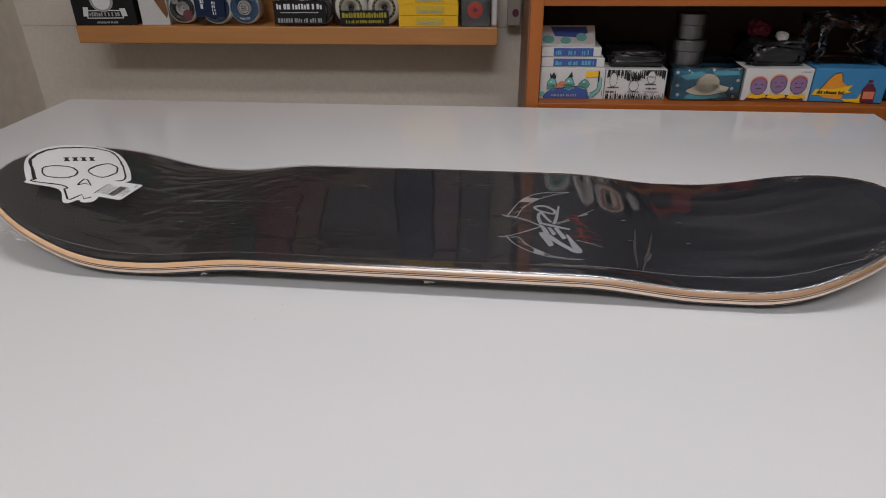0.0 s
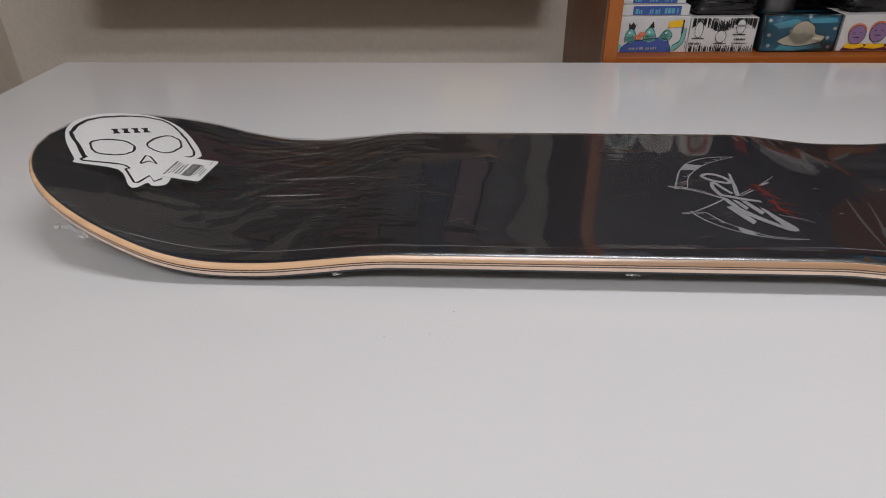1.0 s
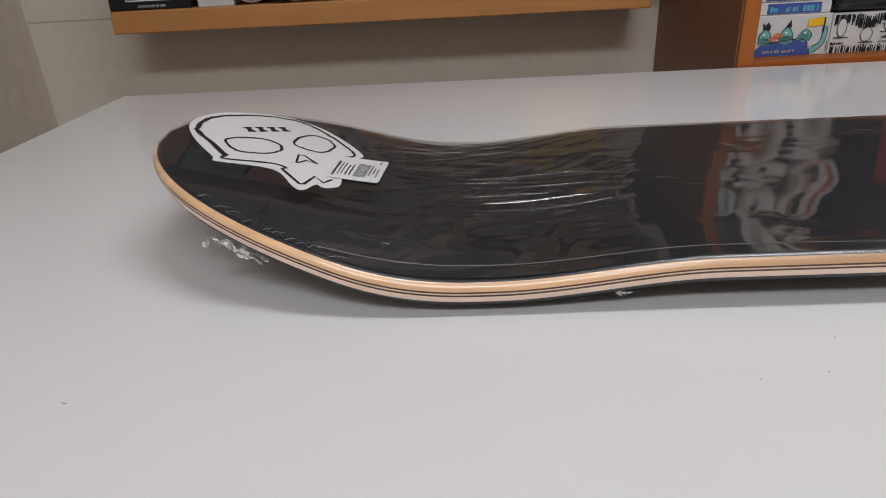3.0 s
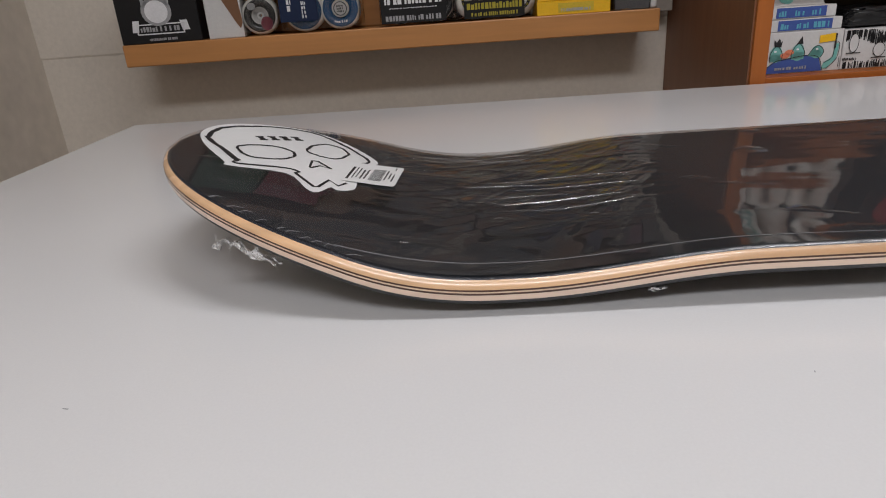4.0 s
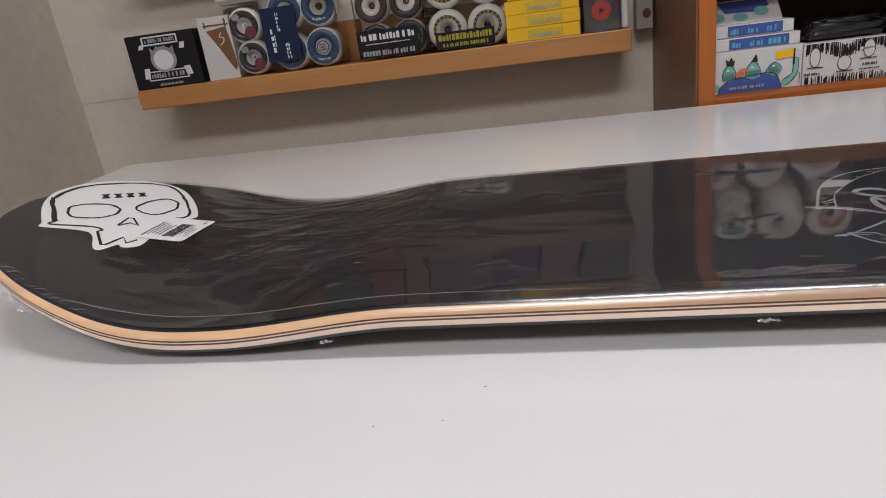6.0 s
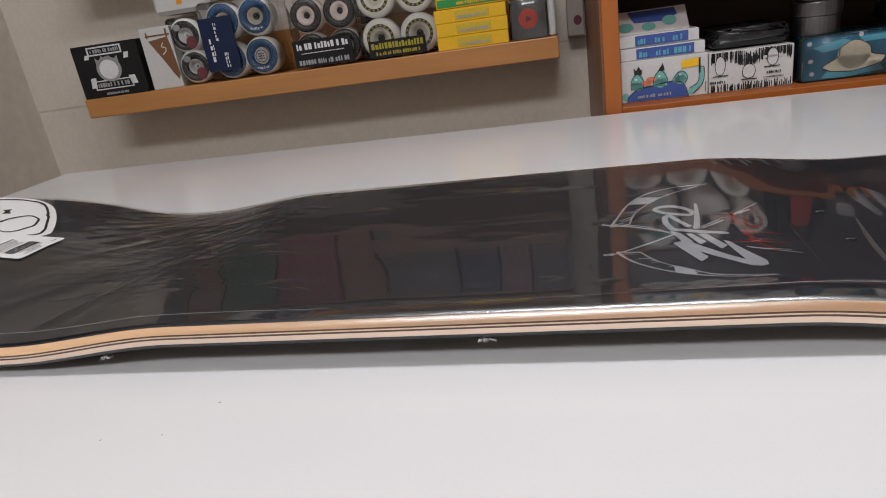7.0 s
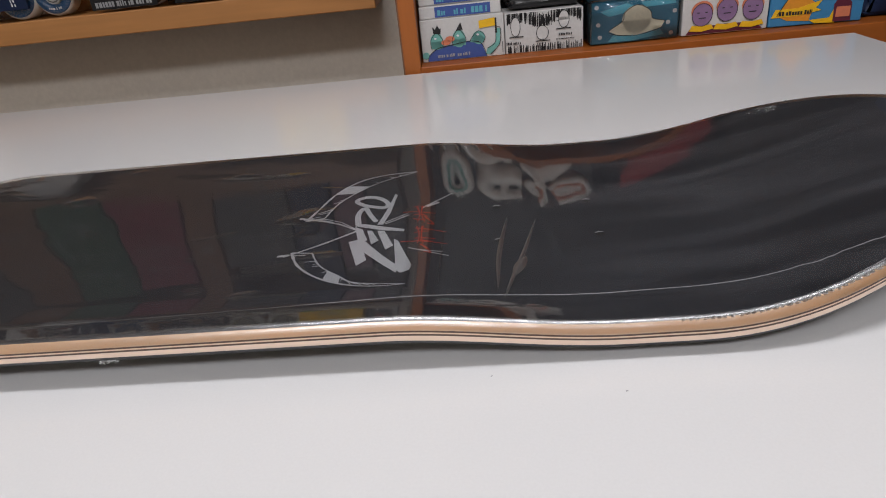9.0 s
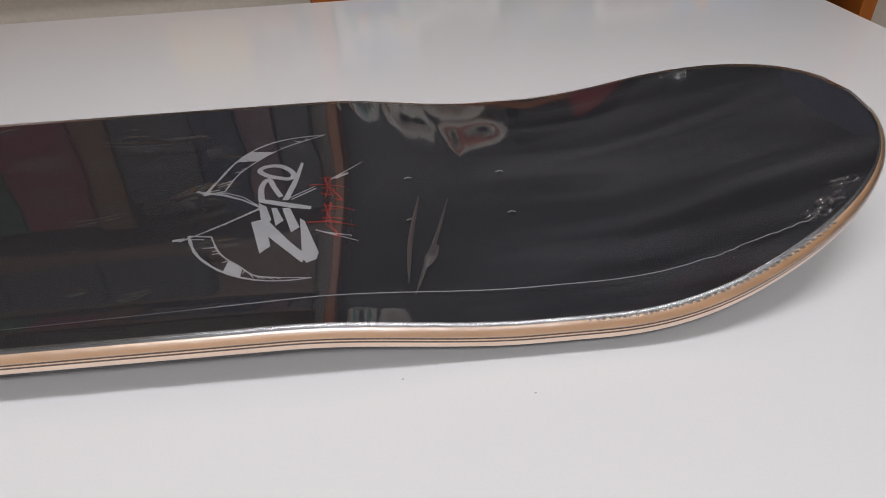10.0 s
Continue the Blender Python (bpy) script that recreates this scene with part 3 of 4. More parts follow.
# printed emblem: two crossed scythes, pale block strokes and thin red strokes
rng = random.Random(5)
upper = smooth_line([(0.072, 0.0195), (0.0763, 0.0318), (0.0839, 0.0505), (0.0951, 0.0630), (0.111, 0.0695), (0.1326, 0.0713)], 6)
upper_in = smooth_line([(0.0823, 0.0221), (0.0874, 0.0386), (0.0981, 0.0522), (0.1116, 0.0625), (0.1326, 0.0713)], 6)
lower = smooth_line([(0.0728, -0.0182), (0.079, -0.0326), (0.0885, -0.0453), (0.1007, -0.0559), (0.114, -0.0624), (0.1262, -0.0644), (0.1363, -0.0637)], 6)
lower_in = smooth_line([(0.0841, -0.0204), (0.0914, -0.036), (0.103, -0.0491), (0.1134, -0.059), (0.1363, -0.0637)], 6)
for outer, inner, block in ((upper, upper_in, (12, 11)), (lower, lower_in, (16, 9))):
    lines = stroke(outer, 0.0015, 0.0006, rng) + stroke(inner, 0.0009, 0.0005, rng)
    a, b = outer[0], inner[0]
    lines += stroke([a, b], 0.0010) + stroke([(a[0] + 0.001, a[1] + (0.003 if a[1] > 0 else -0.003)), (b[0] - 0.003, b[1] + (0.002 if a[1] > 0 else -0.002))], 0.0007)
    for i in range(3, 22):
        o, n2 = outer[min(int(i * len(outer) / 25), len(outer) - 1)], inner[min(int(i * len(inner) / 25), len(inner) - 1)]
        t = rng.uniform(0.25, 0.75)
        if rng.random() < 0.75:
            lines += stroke([n2, (n2[0] + (o[0] - n2[0]) * t, n2[1] + (o[1] - n2[1]) * t)], 0.0008, 0.0003)
    i, j = block
    lines.append([outer[i], outer[i + 4], inner[min(j + 4, len(inner) - 1)], inner[j]])
    part("scythe_print", sheet(lines, 0.00025), ink_white, deck, "white scratchy line-drawn scythe blade")
lines = stroke([(0.0674, 0.0237), (0.0833, 0.0181), (0.0932, 0.0124), (0.1033, 0.0040)], 0.0016, 0.0012, rng) + stroke([(0.0700, 0.0215), (0.0833, 0.0205), (0.0932, 0.0150), (0.1020, 0.0060)], 0.0006, 0.0006, rng)
part("handle_print", sheet(lines, 0.00025), ink_white, deck, "thin white scythe handle strokes")
lines = stroke([(0.0695, -0.0228), (0.0768, -0.0178), (0.0886, -0.0093), (0.1033, 0.0025)], 0.0010, 0.0016, rng) + stroke([(0.066, -0.0215), (0.0715, -0.0208)], 0.002)
part("handle_print", sheet(lines, 0.00025), ink_white, deck, "thin white scythe handle strokes")
lines = stroke([(0.118, 0.0110), (0.130, 0.0205)], 0.0006) + stroke([(0.1185, 0.0090), (0.131, 0.0185)], 0.0009) + stroke([(0.138, 0.026), (0.1545, 0.0415)], 0.0012, 0.0004) + stroke([(0.1405, 0.0275), (0.1475, 0.0315)], 0.0022, 0.0015)
part("handle_print", sheet(lines, 0.00025), ink_white, deck, "thin white scythe handle strokes")
lines = stroke([(0.134, -0.0215), (0.1547, -0.0342)], 0.0008, 0.0004) + stroke([(0.139, -0.0245), (0.1515, -0.0290)], 0.0009, 0.0005)
part("handle_print", sheet(lines, 0.00025), ink_white, deck, "thin white scythe handle strokes")
for blob in ([[(0.1013, -0.0101), (0.1072, -0.0077), (0.1141, -0.0333), (0.1100, -0.0391)]],
             [[(0.1071, -0.0090), (0.1108, -0.0116), (0.1227, -0.0307), (0.1314, -0.0433), (0.1306, -0.0503), (0.1101, -0.0221)]],
             [[(0.1252, -0.0099), (0.1279, -0.0130), (0.1372, -0.0422), (0.1367, -0.0480), (0.1327, -0.0507), (0.1301, -0.0463)]],
             [[(0.1020, 0.0081), (0.1067, 0.0039), (0.1110, -0.0090), (0.1090, -0.0133), (0.1058, -0.0082)]],
             [[(0.1095, 0.0021), (0.1123, 0.0016), (0.1172, -0.0107), (0.1139, -0.0148)]],
             [[(0.1151, 0.0012), (0.1192, 0.0005), (0.1258, -0.0180), (0.1222, -0.0221)]],
             [[(0.1013, 0.0123), (0.1084, 0.0098), (0.1299, 0.0008), (0.1298, -0.0019), (0.1188, 0.0012), (0.1022, 0.0087)]],
             [[(0.1142, 0.0089), (0.1174, 0.0251), (0.1207, 0.0455), (0.1222, 0.0439), (0.1202, 0.0232), (0.1174, 0.0084)]],
             stroke(smooth_line([(0.1035, 0.0106), (0.1017, 0.0206), (0.1026, 0.0282), (0.1050, 0.0299), (0.1083, 0.0224), (0.1131, 0.0125)], 4), 0.0034, 0.0026),
             stroke(smooth_line([(0.0982, 0.0400), (0.1021, 0.0435), (0.1090, 0.0432), (0.1154, 0.0380), (0.1176, 0.0328), (0.1156, 0.0296), (0.1105, 0.0311), (0.1034, 0.0343)], 4, True), 0.0029, 0.0029, None, True)):
    part("block_print", sheet(blob, 0.00035), ink_white, deck, "bold pale brush stroke")
red = []
for a, b, c in (((0.1328, 0.0275), (0.1360, 0.0284), (0.1397, 0.0271)), ((0.1271, 0.0221), (0.1358, 0.0214), (0.1459, 0.0177)), ((0.1338, 0.0182), (0.1376, 0.0183), (0.1416, 0.0149)),
                ((0.1348, 0.0279), (0.1370, 0.0184), (0.1364, 0.0087)), ((0.1380, 0.0281), (0.1379, 0.0183), (0.1404, 0.0081)), ((0.1400, 0.0151), (0.1440, 0.0080), (0.1456, 0.0044)), ((0.1456, 0.0044), (0.1436, 0.0055), (0.1418, 0.0065)),
                ((0.1338, 0.0133), (0.1381, 0.0112), (0.1421, 0.0120)), ((0.1357, 0.0012), (0.1434, -0.0014), (0.1526, -0.0063)), ((0.1355, -0.0042), (0.1390, -0.0034), (0.1435, -0.0035)), ((0.1364, 0.0032), (0.1383, -0.0060), (0.1382, -0.0174)),
                ((0.1395, 0.0034), (0.1396, -0.0082), (0.1413, -0.0192)), ((0.1363, -0.0111), (0.1410, -0.0112), (0.1473, -0.0135)), ((0.1292, -0.0139), (0.1413, -0.0152), (0.1537, -0.0205)), ((0.1351, -0.0149), (0.1397, -0.0136), (0.1460, -0.0166)),
                ((0.1397, -0.0183), (0.1433, -0.0235), (0.1459, -0.0292)), ((0.1459, -0.0292), (0.1440, -0.0283), (0.1421, -0.0273))):
    red += stroke(smooth_line([a, b, c], 4), 0.0010, 0.0004, rng)
part("scribble_print", sheet(red, 0.0003), ink_red, deck, "thin red scribbled strokes")

# truck bolt holes under the film
for hx in (-0.2293, -0.1795, 0.1797, 0.2292):
    for hy in (-0.0203, 0.0203):
        ring = [(hx + 0.0024 * math.cos(k * math.pi / 6), hy + 0.0024 * math.sin(k * math.pi / 6)) for k in range(12)]
        hole = part("bolt_hole", sheet([ring], 0.0001), hole_dark, deck, "drilled bolt hole dimpling the film")
        # small white arc painted as the glint on the film's dimple
        part("dimple_glint", sheet(stroke([(hx - 0.002, hy + 0.0012), (hx, hy + 0.0022), (hx + 0.002, hy + 0.0012)], 0.0007), 0.0003), ink_white, hole)

# the film's welded seam, and crumpled film at the ends
rng = random.Random(12)
pts = []
for i in range(221):
    u = -0.300 + 0.640 * i / 220
    v = -0.0945 + 0.0100 * smooth_step((u + 0.08) / 0.33) + 0.006 * smooth_step((u - 0.27) / 0.08)
    v += 0.005 * smooth_step((u + 0.14) / 0.10) * (1 - smooth_step((u - 0.17) / 0.09))
    pts.append((u, v + (rng.uniform(-0.0006, 0.0006) if u > 0.29 else 0.0)))
part("wrap_seam", sheet(stroke(pts, 0.00042), 0.0001, height=film_z), seam_mat, deck, "thin pale welded seam of the film")


def crumple(u, v, size, seed, lift=0.0, under=False):
    r = random.Random(seed)
    bm = bmesh.new()
    n = 7
    grid = [[bm.verts.new((u + size * (i / n - 0.5) * 1.6 + r.uniform(-1, 1) * size * 0.1, v + size * (j / n - 0.5) * 0.8 + r.uniform(-1, 1) * size * 0.08, 0)) for j in range(n + 1)] for i in range(n + 1)]
    for i in range(n):
        for j in range(n):
            if r.random() < (0.8 if under else 0.55):
                bm.faces.new((grid[i][j], grid[i + 1][j], grid[i + 1][j + 1], grid[i][j + 1]))
    for vert in bm.verts:
        base = deck_z(vert.co.x, vert.co.y) if under else film_z(vert.co.x, vert.co.y)
        vert.co.z = base + lift + r.uniform(0, 1) * size * 0.16
        if under:
            vert.co.z = base - THICK - 0.002 - r.uniform(0, 1) * size * 0.55
    return bm


for u, v, s, k, under in ((0.350, -0.072, 0.008, 1, False), (0.341, -0.077, 0.007, 2, False), (0.359, -0.064, 0.007, 3, False), (0.348, 0.072, 0.009, 4, False), (0.338, 0.077, 0.006, 5, False),
                          (-0.345, -0.083, 0.011, 6, True), (-0.330, -0.090, 0.008, 7, True), (0.015, -0.098, 0.0045, 8, True), (-0.17, -0.100, 0.004, 9, True)):
    part("wrap_crumple", crumple(u, v, s, k, 0.0004, under), crumple_mat, deck, "crumpled tag of clear film", False, False)


def film_fold(pts, width, height):
    """A standing crease of the film: a low rounded ridge that tapers out at both ends."""
    bm = bmesh.new()
    rows, n = [], len(pts)
    for i, (u, v) in enumerate(pts):
        a, b = pts[max(i - 1, 0)], pts[min(i + 1, n - 1)]
        du, dv = b[0] - a[0], b[1] - a[1]
        d = math.hypot(du, dv) or 1.0
        taper = math.sin(math.pi * (i + 0.3) / (n - 0.4))
        row = []
        for k in range(7):
            across = (k / 3 - 1) * width / 2 * taper
            x, y = u - dv / d * across, v + du / d * across
            row.append(bm.verts.new((x, y, film_z(x, y) + 0.0001 + height * taper * math.cos(math.pi / 2 * (k / 3 - 1)))))
        rows.append(row)
    for p, q in zip(rows, rows[1:]):
        for k in range(6):
            bm.faces.new((p[k], q[k], q[k + 1], p[k + 1]))
    return bm


for pts, width, height, m in (([(0.1845, -0.010), (0.179, -0.046), (0.1772, -0.076)], 0.0022, 0.0007, pucker_mat), ([(0.1985, -0.013), (0.191, -0.043), (0.184, -0.067), (0.1795, -0.083)], 0.0020, 0.0007, pucker_mat),
                              ([(0.191, -0.050), (0.1875, -0.058), (0.1845, -0.066)], 0.0050, 0.0012, pucker_mat), ([(0.153, -0.012), (0.1525, -0.040), (0.152, -0.075)], 0.0010, 0.0003, fold_wrap)):
    part("film_fold", film_fold(smooth_line(pts, 8), width, height), m, deck, "standing crease of the clear film", True, False)
for k in range(6):
    u = 0.140 + 0.007 * k + rng.uniform(-0.002, 0.002)
    part("film_fold", film_fold(smooth_line([(u, 0.1010), (u + 0.002, 0.096), (u + 0.004, 0.088 + rng.uniform(-0.003, 0.003))], 4), 0.0022, 0.0006), pucker_mat, deck, "short crease of film at the rail", True, False)
# long slack folds that run over the tail's bend
for k in range(16):
    u, v, run = rng.uniform(-0.255, -0.185), rng.uniform(-0.070, 0.070), rng.uniform(0.035, 0.085)
    rise = run * (0.10 + 1.6 * max(v, 0)) * rng.uniform(0.5, 1.4)
    bow = rng.uniform(-0.004, 0.004)
    pts = smooth_line([(u, v), (u + 0.35 * run, v + 0.25 * rise + bow), (u + 0.7 * run, v + 0.7 * rise + bow), (u + run, min(v + rise, 0.098))], 7)
    part("film_fold", film_fold(pts, rng.uniform(0.0014, 0.0032), rng.uniform(0.0003, 0.0008)), fold_wrap, deck, "slack fold of the clear film", True, False)
# puckered film along the rounded rim
for i in range(40):
    u = 0.245 + 0.115 * i / 45
    v = -half_width(u, 0.0022)
    bm = box(-0.0005, 0.0005, -0.0018, 0.0018, -0.0005, 0.0004, 0.0003, 1)
    bmesh.ops.transform(bm, matrix=pose(u + rng.uniform(-0.0004, 0.0004), v, deck_z(u, v) - 0.0006, -42, 0, 40 * (u - 0.245) / 0.115 + rng.uniform(-25, 25)), verts=bm.verts[:])
    part("film_pucker", bm, pucker_mat, deck)
for i in range(11):
    u = -0.290 - 0.070 * (i + rng.random()) / 11
    v = -half_width(u, 0.003) + rng.uniform(0, 0.002)
    part("film_pucker", sheet(stroke([(u - rng.uniform(0.001, 0.003), v), (u, v + rng.uniform(0.001, 0.004)), (u + rng.uniform(0.001, 0.004), v + 0.002)], 0.0004, 0.0002, rng), 0.0002, height=film_z), seam_mat, deck)


# ---- wall shelf and cabinet ----
SHELF_TOP = 0.9825
shelf = thing("wall_shelf", "orange beech wall shelf carrying skateboard wheels and boxes", "shelf", (0, 0, 0))
part("board", box(-0.705, 0.063, 0.645, BACK - 0.001, 0.952, SHELF_TOP, 0.0016), shelf_wood, shelf)
part("back_rail", box(-0.69, 0.05, BACK - 0.017, BACK - 0.001, SHELF_TOP, 1.045, 0.0015), shelf_wood, shelf)
upper_shelf = thing("wall_shelf", "brown stained upper wall shelf with wrapped goods", "shelf", (0, 0, 0))
part("board", box(-0.705, 0.063, 0.645, BACK - 0.001, 1.165, 1.195, 0.0016), dark_shelf, upper_shelf)

cab = thing("cabinet", "orange wooden open cabinet filled with small boxes", "cabinet", (0, 0, 0))
F = 0.45
part("side_panel", box(0.1085, 0.127, F, BACK - 0.002, 0, 1.9, 0.001), cabinet_wood, cab)
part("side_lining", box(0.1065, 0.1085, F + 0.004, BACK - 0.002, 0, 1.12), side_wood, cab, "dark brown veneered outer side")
# upper part is unseen; made blackish so the film mirrors it dark
part("side_lining", box(0.1065, 0.1085, F + 0.004, BACK - 0.002, 1.12, 1.9), dark_inside, cab, "unseen upper outer side, blackened for the film's reflection")
part("side_panel", box(0.749, 0.7675, F, BACK - 0.002, 0, 1.9, 0.001), cabinet_wood, cab)
for z0, z1 in ((0.06, 0.08), (0.48, 0.50), (0.882, 0.905), (1.043, 1.056), (1.88, 1.9)):
    part("shelf_board", box(0.127, 0.749, F + 0.001, BACK - 0.012, z0, z1, 0.001), board_wood, cab)
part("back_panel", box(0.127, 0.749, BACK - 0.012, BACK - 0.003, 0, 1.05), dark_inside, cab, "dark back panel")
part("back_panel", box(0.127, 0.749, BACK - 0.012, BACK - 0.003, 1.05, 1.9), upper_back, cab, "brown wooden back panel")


# ---- small goods ----
def carton(name, w, d, h, body, label, at, turn=0.0, lean=0.0, group="", roll=0.0, bevel=0.0008, category="box"):
    """A carton whose front's lower left corner is the origin; its front faces -y."""
    ob = thing(name, label, category, at, turn, lean, group, "", roll)
    part("body", box(0, w, 0, d, 0, h, bevel, 1), body, ob)
    return ob


def art(ob, material, *shapes, y=-0.0002, label=""):
    if len(shapes) <= 4:
        for s in shapes:
            part("print", flat(s, y=y), material, ob, label)
        return ob
    return tagged(part("print", flat(*shapes, y=y), material, ob, label), label, kind="stuff")


def wheel(parent, x, y, z, r, tyre, core, ring=None, ring_in=0.52, ring_out=0.9, width=0.032, core_r=0.42, tilt=0.0, face=None):
    """A skateboard wheel facing -y, with its core, hub hole and printed ring."""
    place = pose(x, y, z, tilt, 0, 0)

    def put(bm):
        bmesh.ops.transform(bm, matrix=place, verts=bm.verts[:])
        return bm
    h = width / 2
    lip = 0.22 * r
    t = part("wheel", put(lathe([(core_r * r, -h + 0.004), (0.62 * r, -h + 0.0004), (r - lip, -h), (r - 0.35 * lip, -h + 0.30 * lip), (r, -h + 1.1 * lip), (r, h - 1.1 * lip), (r - 0.35 * lip, h - 0.3 * lip), (r - lip, h), (core_r * r, h - 0.004)])), tyre, parent, smooth=True)
    part("core", put(lathe([(0.17 * r, -h + 0.010), (0.36 * r, -h + 0.007), (core_r * r + 0.0004, -h + 0.0035), (core_r * r + 0.0004, h - 0.004), (0.17 * r, h - 0.008)])), core, t, smooth=True)
    part("hub", put(lathe([(0.002, -h + 0.009), (0.17 * r + 0.0004, -h + 0.0085), (0.17 * r + 0.0004, h - 0.009), (0.002, h - 0.009)], 20)), hole_dark if face is None else face, t)
    if ring:
        def face_y(q):
            """Depth of the tyre's front at a fraction of its radius."""
            pts = ((core_r, -h + 0.004), (0.62, -h + 0.0004), (0.78, -h), (0.923, -h + 0.066 * r), (1.0, -h + 0.242 * r))
            for (q0, y0), (q1, y1) in zip(pts, pts[1:]):
                if q <= q1:
                    return y0 + (y1 - y0) * (q - q0) / (q1 - q0)
            return pts[-1][1]
        stops = [ring_in] + [q for q in (0.62, 0.70, 0.78, 0.85, 0.923) if ring_in < q < ring_out] + [ring_out]
        front = [(q * r, face_y(max(q, core_r)) - 0.0006) for q in stops]
        part("print_ring", put(lathe(front + [(ring_out * r, front[-1][1] + 0.002), (ring_in * r, front[0][1] + 0.002)])), ring, t, smooth=True)
    return t


def wrap_shell(parent, x0, x1, y0, y1, z0, z1, material=None, bevel=0.008, seed=1):
    """Clear film drawn round a pack, slightly slack."""
    r = random.Random(seed)
    bm = box(x0, x1, y0, y1, z0, z1, bevel, 3)
    bmesh.ops.subdivide_edges(bm, edges=bm.edges[:], cuts=2, use_grid_fill=True)
    bmesh.ops.recalc_face_normals(bm, faces=bm.faces[:])
    bmesh.ops.delete(bm, geom=[f for f in bm.faces if f.normal.y > 0.3 or f.normal.z < -0.5], context="FACES")
    for v in bm.verts:
        v.co += Vector((r.uniform(-1, 1), r.uniform(-1, 1), r.uniform(-1, 1))) * 0.0008
    return part("clear_wrap", bm, material or film, parent, "clear shrink film", True, False)


G1, G2 = "goods on the wall shelf", "boxes in the cabinet"
Y0 = 0.648
rng = random.Random(21)

# black box with a pale emblem
def art_big(ob, material, *shapes, y=-0.0002, label=""):
    return art(ob, material, *[[(0.056 + 1.28 * (x - 0.059), 0.041 + 1.12 * (z - 0.0425)) for x, z in q] for q in shapes], y=y, label=label)


b = carton("wheel_box", 0.113, 0.06, 0.082, card_black, "black cardboard box with a pale grey emblem", (-0.704, Y0, SHELF_TOP), 4.0, 0, G1)
art_big(b, ink_white, rect(0.036, 0.082, 0.064, 0.066), rect(0.036, 0.082, 0.074, 0.076), rect(0.036, 0.038, 0.064, 0.076), rect(0.080, 0.082, 0.064, 0.076), rect(0.030, 0.036, 0.060, 0.066, 0.002), rect(0.082, 0.088, 0.056, 0.064, 0.002), rect(0.034, 0.086, 0.0165, 0.018), rect(0.034, 0.086, 0.028, 0.0295), rect(0.034, 0.0355, 0.0165, 0.0295), rect(0.0845, 0.086, 0.0165, 0.0295), rect(0.084, 0.092, 0.020, 0.032, -0.002), rect(0.029, 0.036, 0.020, 0.034, 0.002), label="pale grey emblem frame")
art_big(b, ink_grey, *text_bars(0.040, 0.078, 0.0675, 0.0725, rng), *text_bars(0.038, 0.082, 0.020, 0.026, rng), *text_bars(0.046, 0.078, 0.009, 0.012, rng), label="grey bars of writing")
art_big(b, ink_grey, oval(0.059, 0.044, 0.0165, 0.0175), [(0.044, 0.050), (0.044, 0.061), (0.049, 0.056), (0.053, 0.063), (0.058, 0.057), (0.063, 0.063), (0.067, 0.056), (0.074, 0.061), (0.074, 0.050)], y=-0.0005, label="grey rounded crest")
art_big(b, ink_white, oval(0.059, 0.0435, 0.0125, 0.0135), y=-0.0009)

# white pack with a brown pennant and two visible wheels
b = thing("wheel_pack", "white card pack with a brown pennant and grey-red wheels", "wheel pack", (-0.580, Y0 + 0.004, SHELF_TOP), 6.0, 0, G1)
part("card", box(0, 0.050, 0, 0.055, 0.0, 0.094, 0.0008, 1), card_white, b)
art(b, brown_print, [(0.012, 0.074), (0.044, 0.078), (0.047, 0.055), (0.050, 0.020), (0.046, 0.012), (0.040, 0.022), (0.028, 0.046)], label="brown pennant")
art(b, brown_print, rect(0.008, 0.048, 0.080, 0.0825, 0.001), rect(0.010, 0.0125, 0.078, 0.087), rect(0.042, 0.045, 0.078, 0.090))
art(b, cream, *stroke(smooth_line([(0.030, 0.052), (0.036, 0.056), (0.037, 0.062), (0.031, 0.064), (0.035, 0.070)], 3), 0.0014), y=-0.0006)
for k, (wx, wz) in enumerate(((0.074, 0.027), (0.070, 0.075))):
    w = wheel(b, wx, 0.022, wz, 0.0265, urethane_white, card_white, urethane_black, 0.45, 0.84, face=card_white)
    part("print_patch", flat(oval(wx + 0.009, wz - 0.011, 0.0085, 0.0095), y=0.0048), deep_red, w)
    part("print_patch", flat(oval(wx - 0.010, wz + 0.013, 0.006, 0.005), y=0.0048), ink_grey, w)
wrap_shell(b, 0.042, 0.102, 0.002, 0.055, 0.0005, 0.103, seed=2)

# white clamshell pack standing on the one below
b = carton("blister_pack", 0.092, 0.045, 0.12, card_white, "white blister pack standing on a wheel pack", (-0.549, Y0 + 0.012, SHELF_TOP + 0.108), 2.0, 0, G1, bevel=0.006)
art(b, orange_print, oval(0.045, 0.016, 0.005, 0.0035))

# blue wheels with a navy card
b = thing("wheel_pack", "four white wheels with blue faces and a navy card", "wheel pack", (-0.472, Y0, SHELF_TOP), 3.0, 0, G1)
for wx, wz in ((0.031, 0.029), (0.083, 0.029), (0.033, 0.087), (0.085, 0.087)):
    wheel(b, wx, 0.024, wz, 0.0285, urethane_white, cream, blue_ink, 0.44, 0.88, tilt=-2)
    if wx > 0.05:
        part("lettering", flat(*text_bars(wx - 0.010, wx + 0.010, wz - 0.020, wz - 0.0155, rng), y=0.0072), ink_white, b)
part("badge", flat(oval(0.083, 0.029, 0.0115, 0.0115), y=0.0072), card_white, b, "round white badge")
part("badge_ring", flat(*stroke(oval(0.083, 0.029, 0.009, 0.009), 0.0012, closed=True), *text_bars(0.078, 0.088, 0.024, 0.034, rng, 3), y=0.0066), ink_black, b)
bm = box(-0.001, 0.052, -0.0045, -0.0035, 0.016, 0.094)
part("card", bm, card_navy, b, "navy card sleeve")
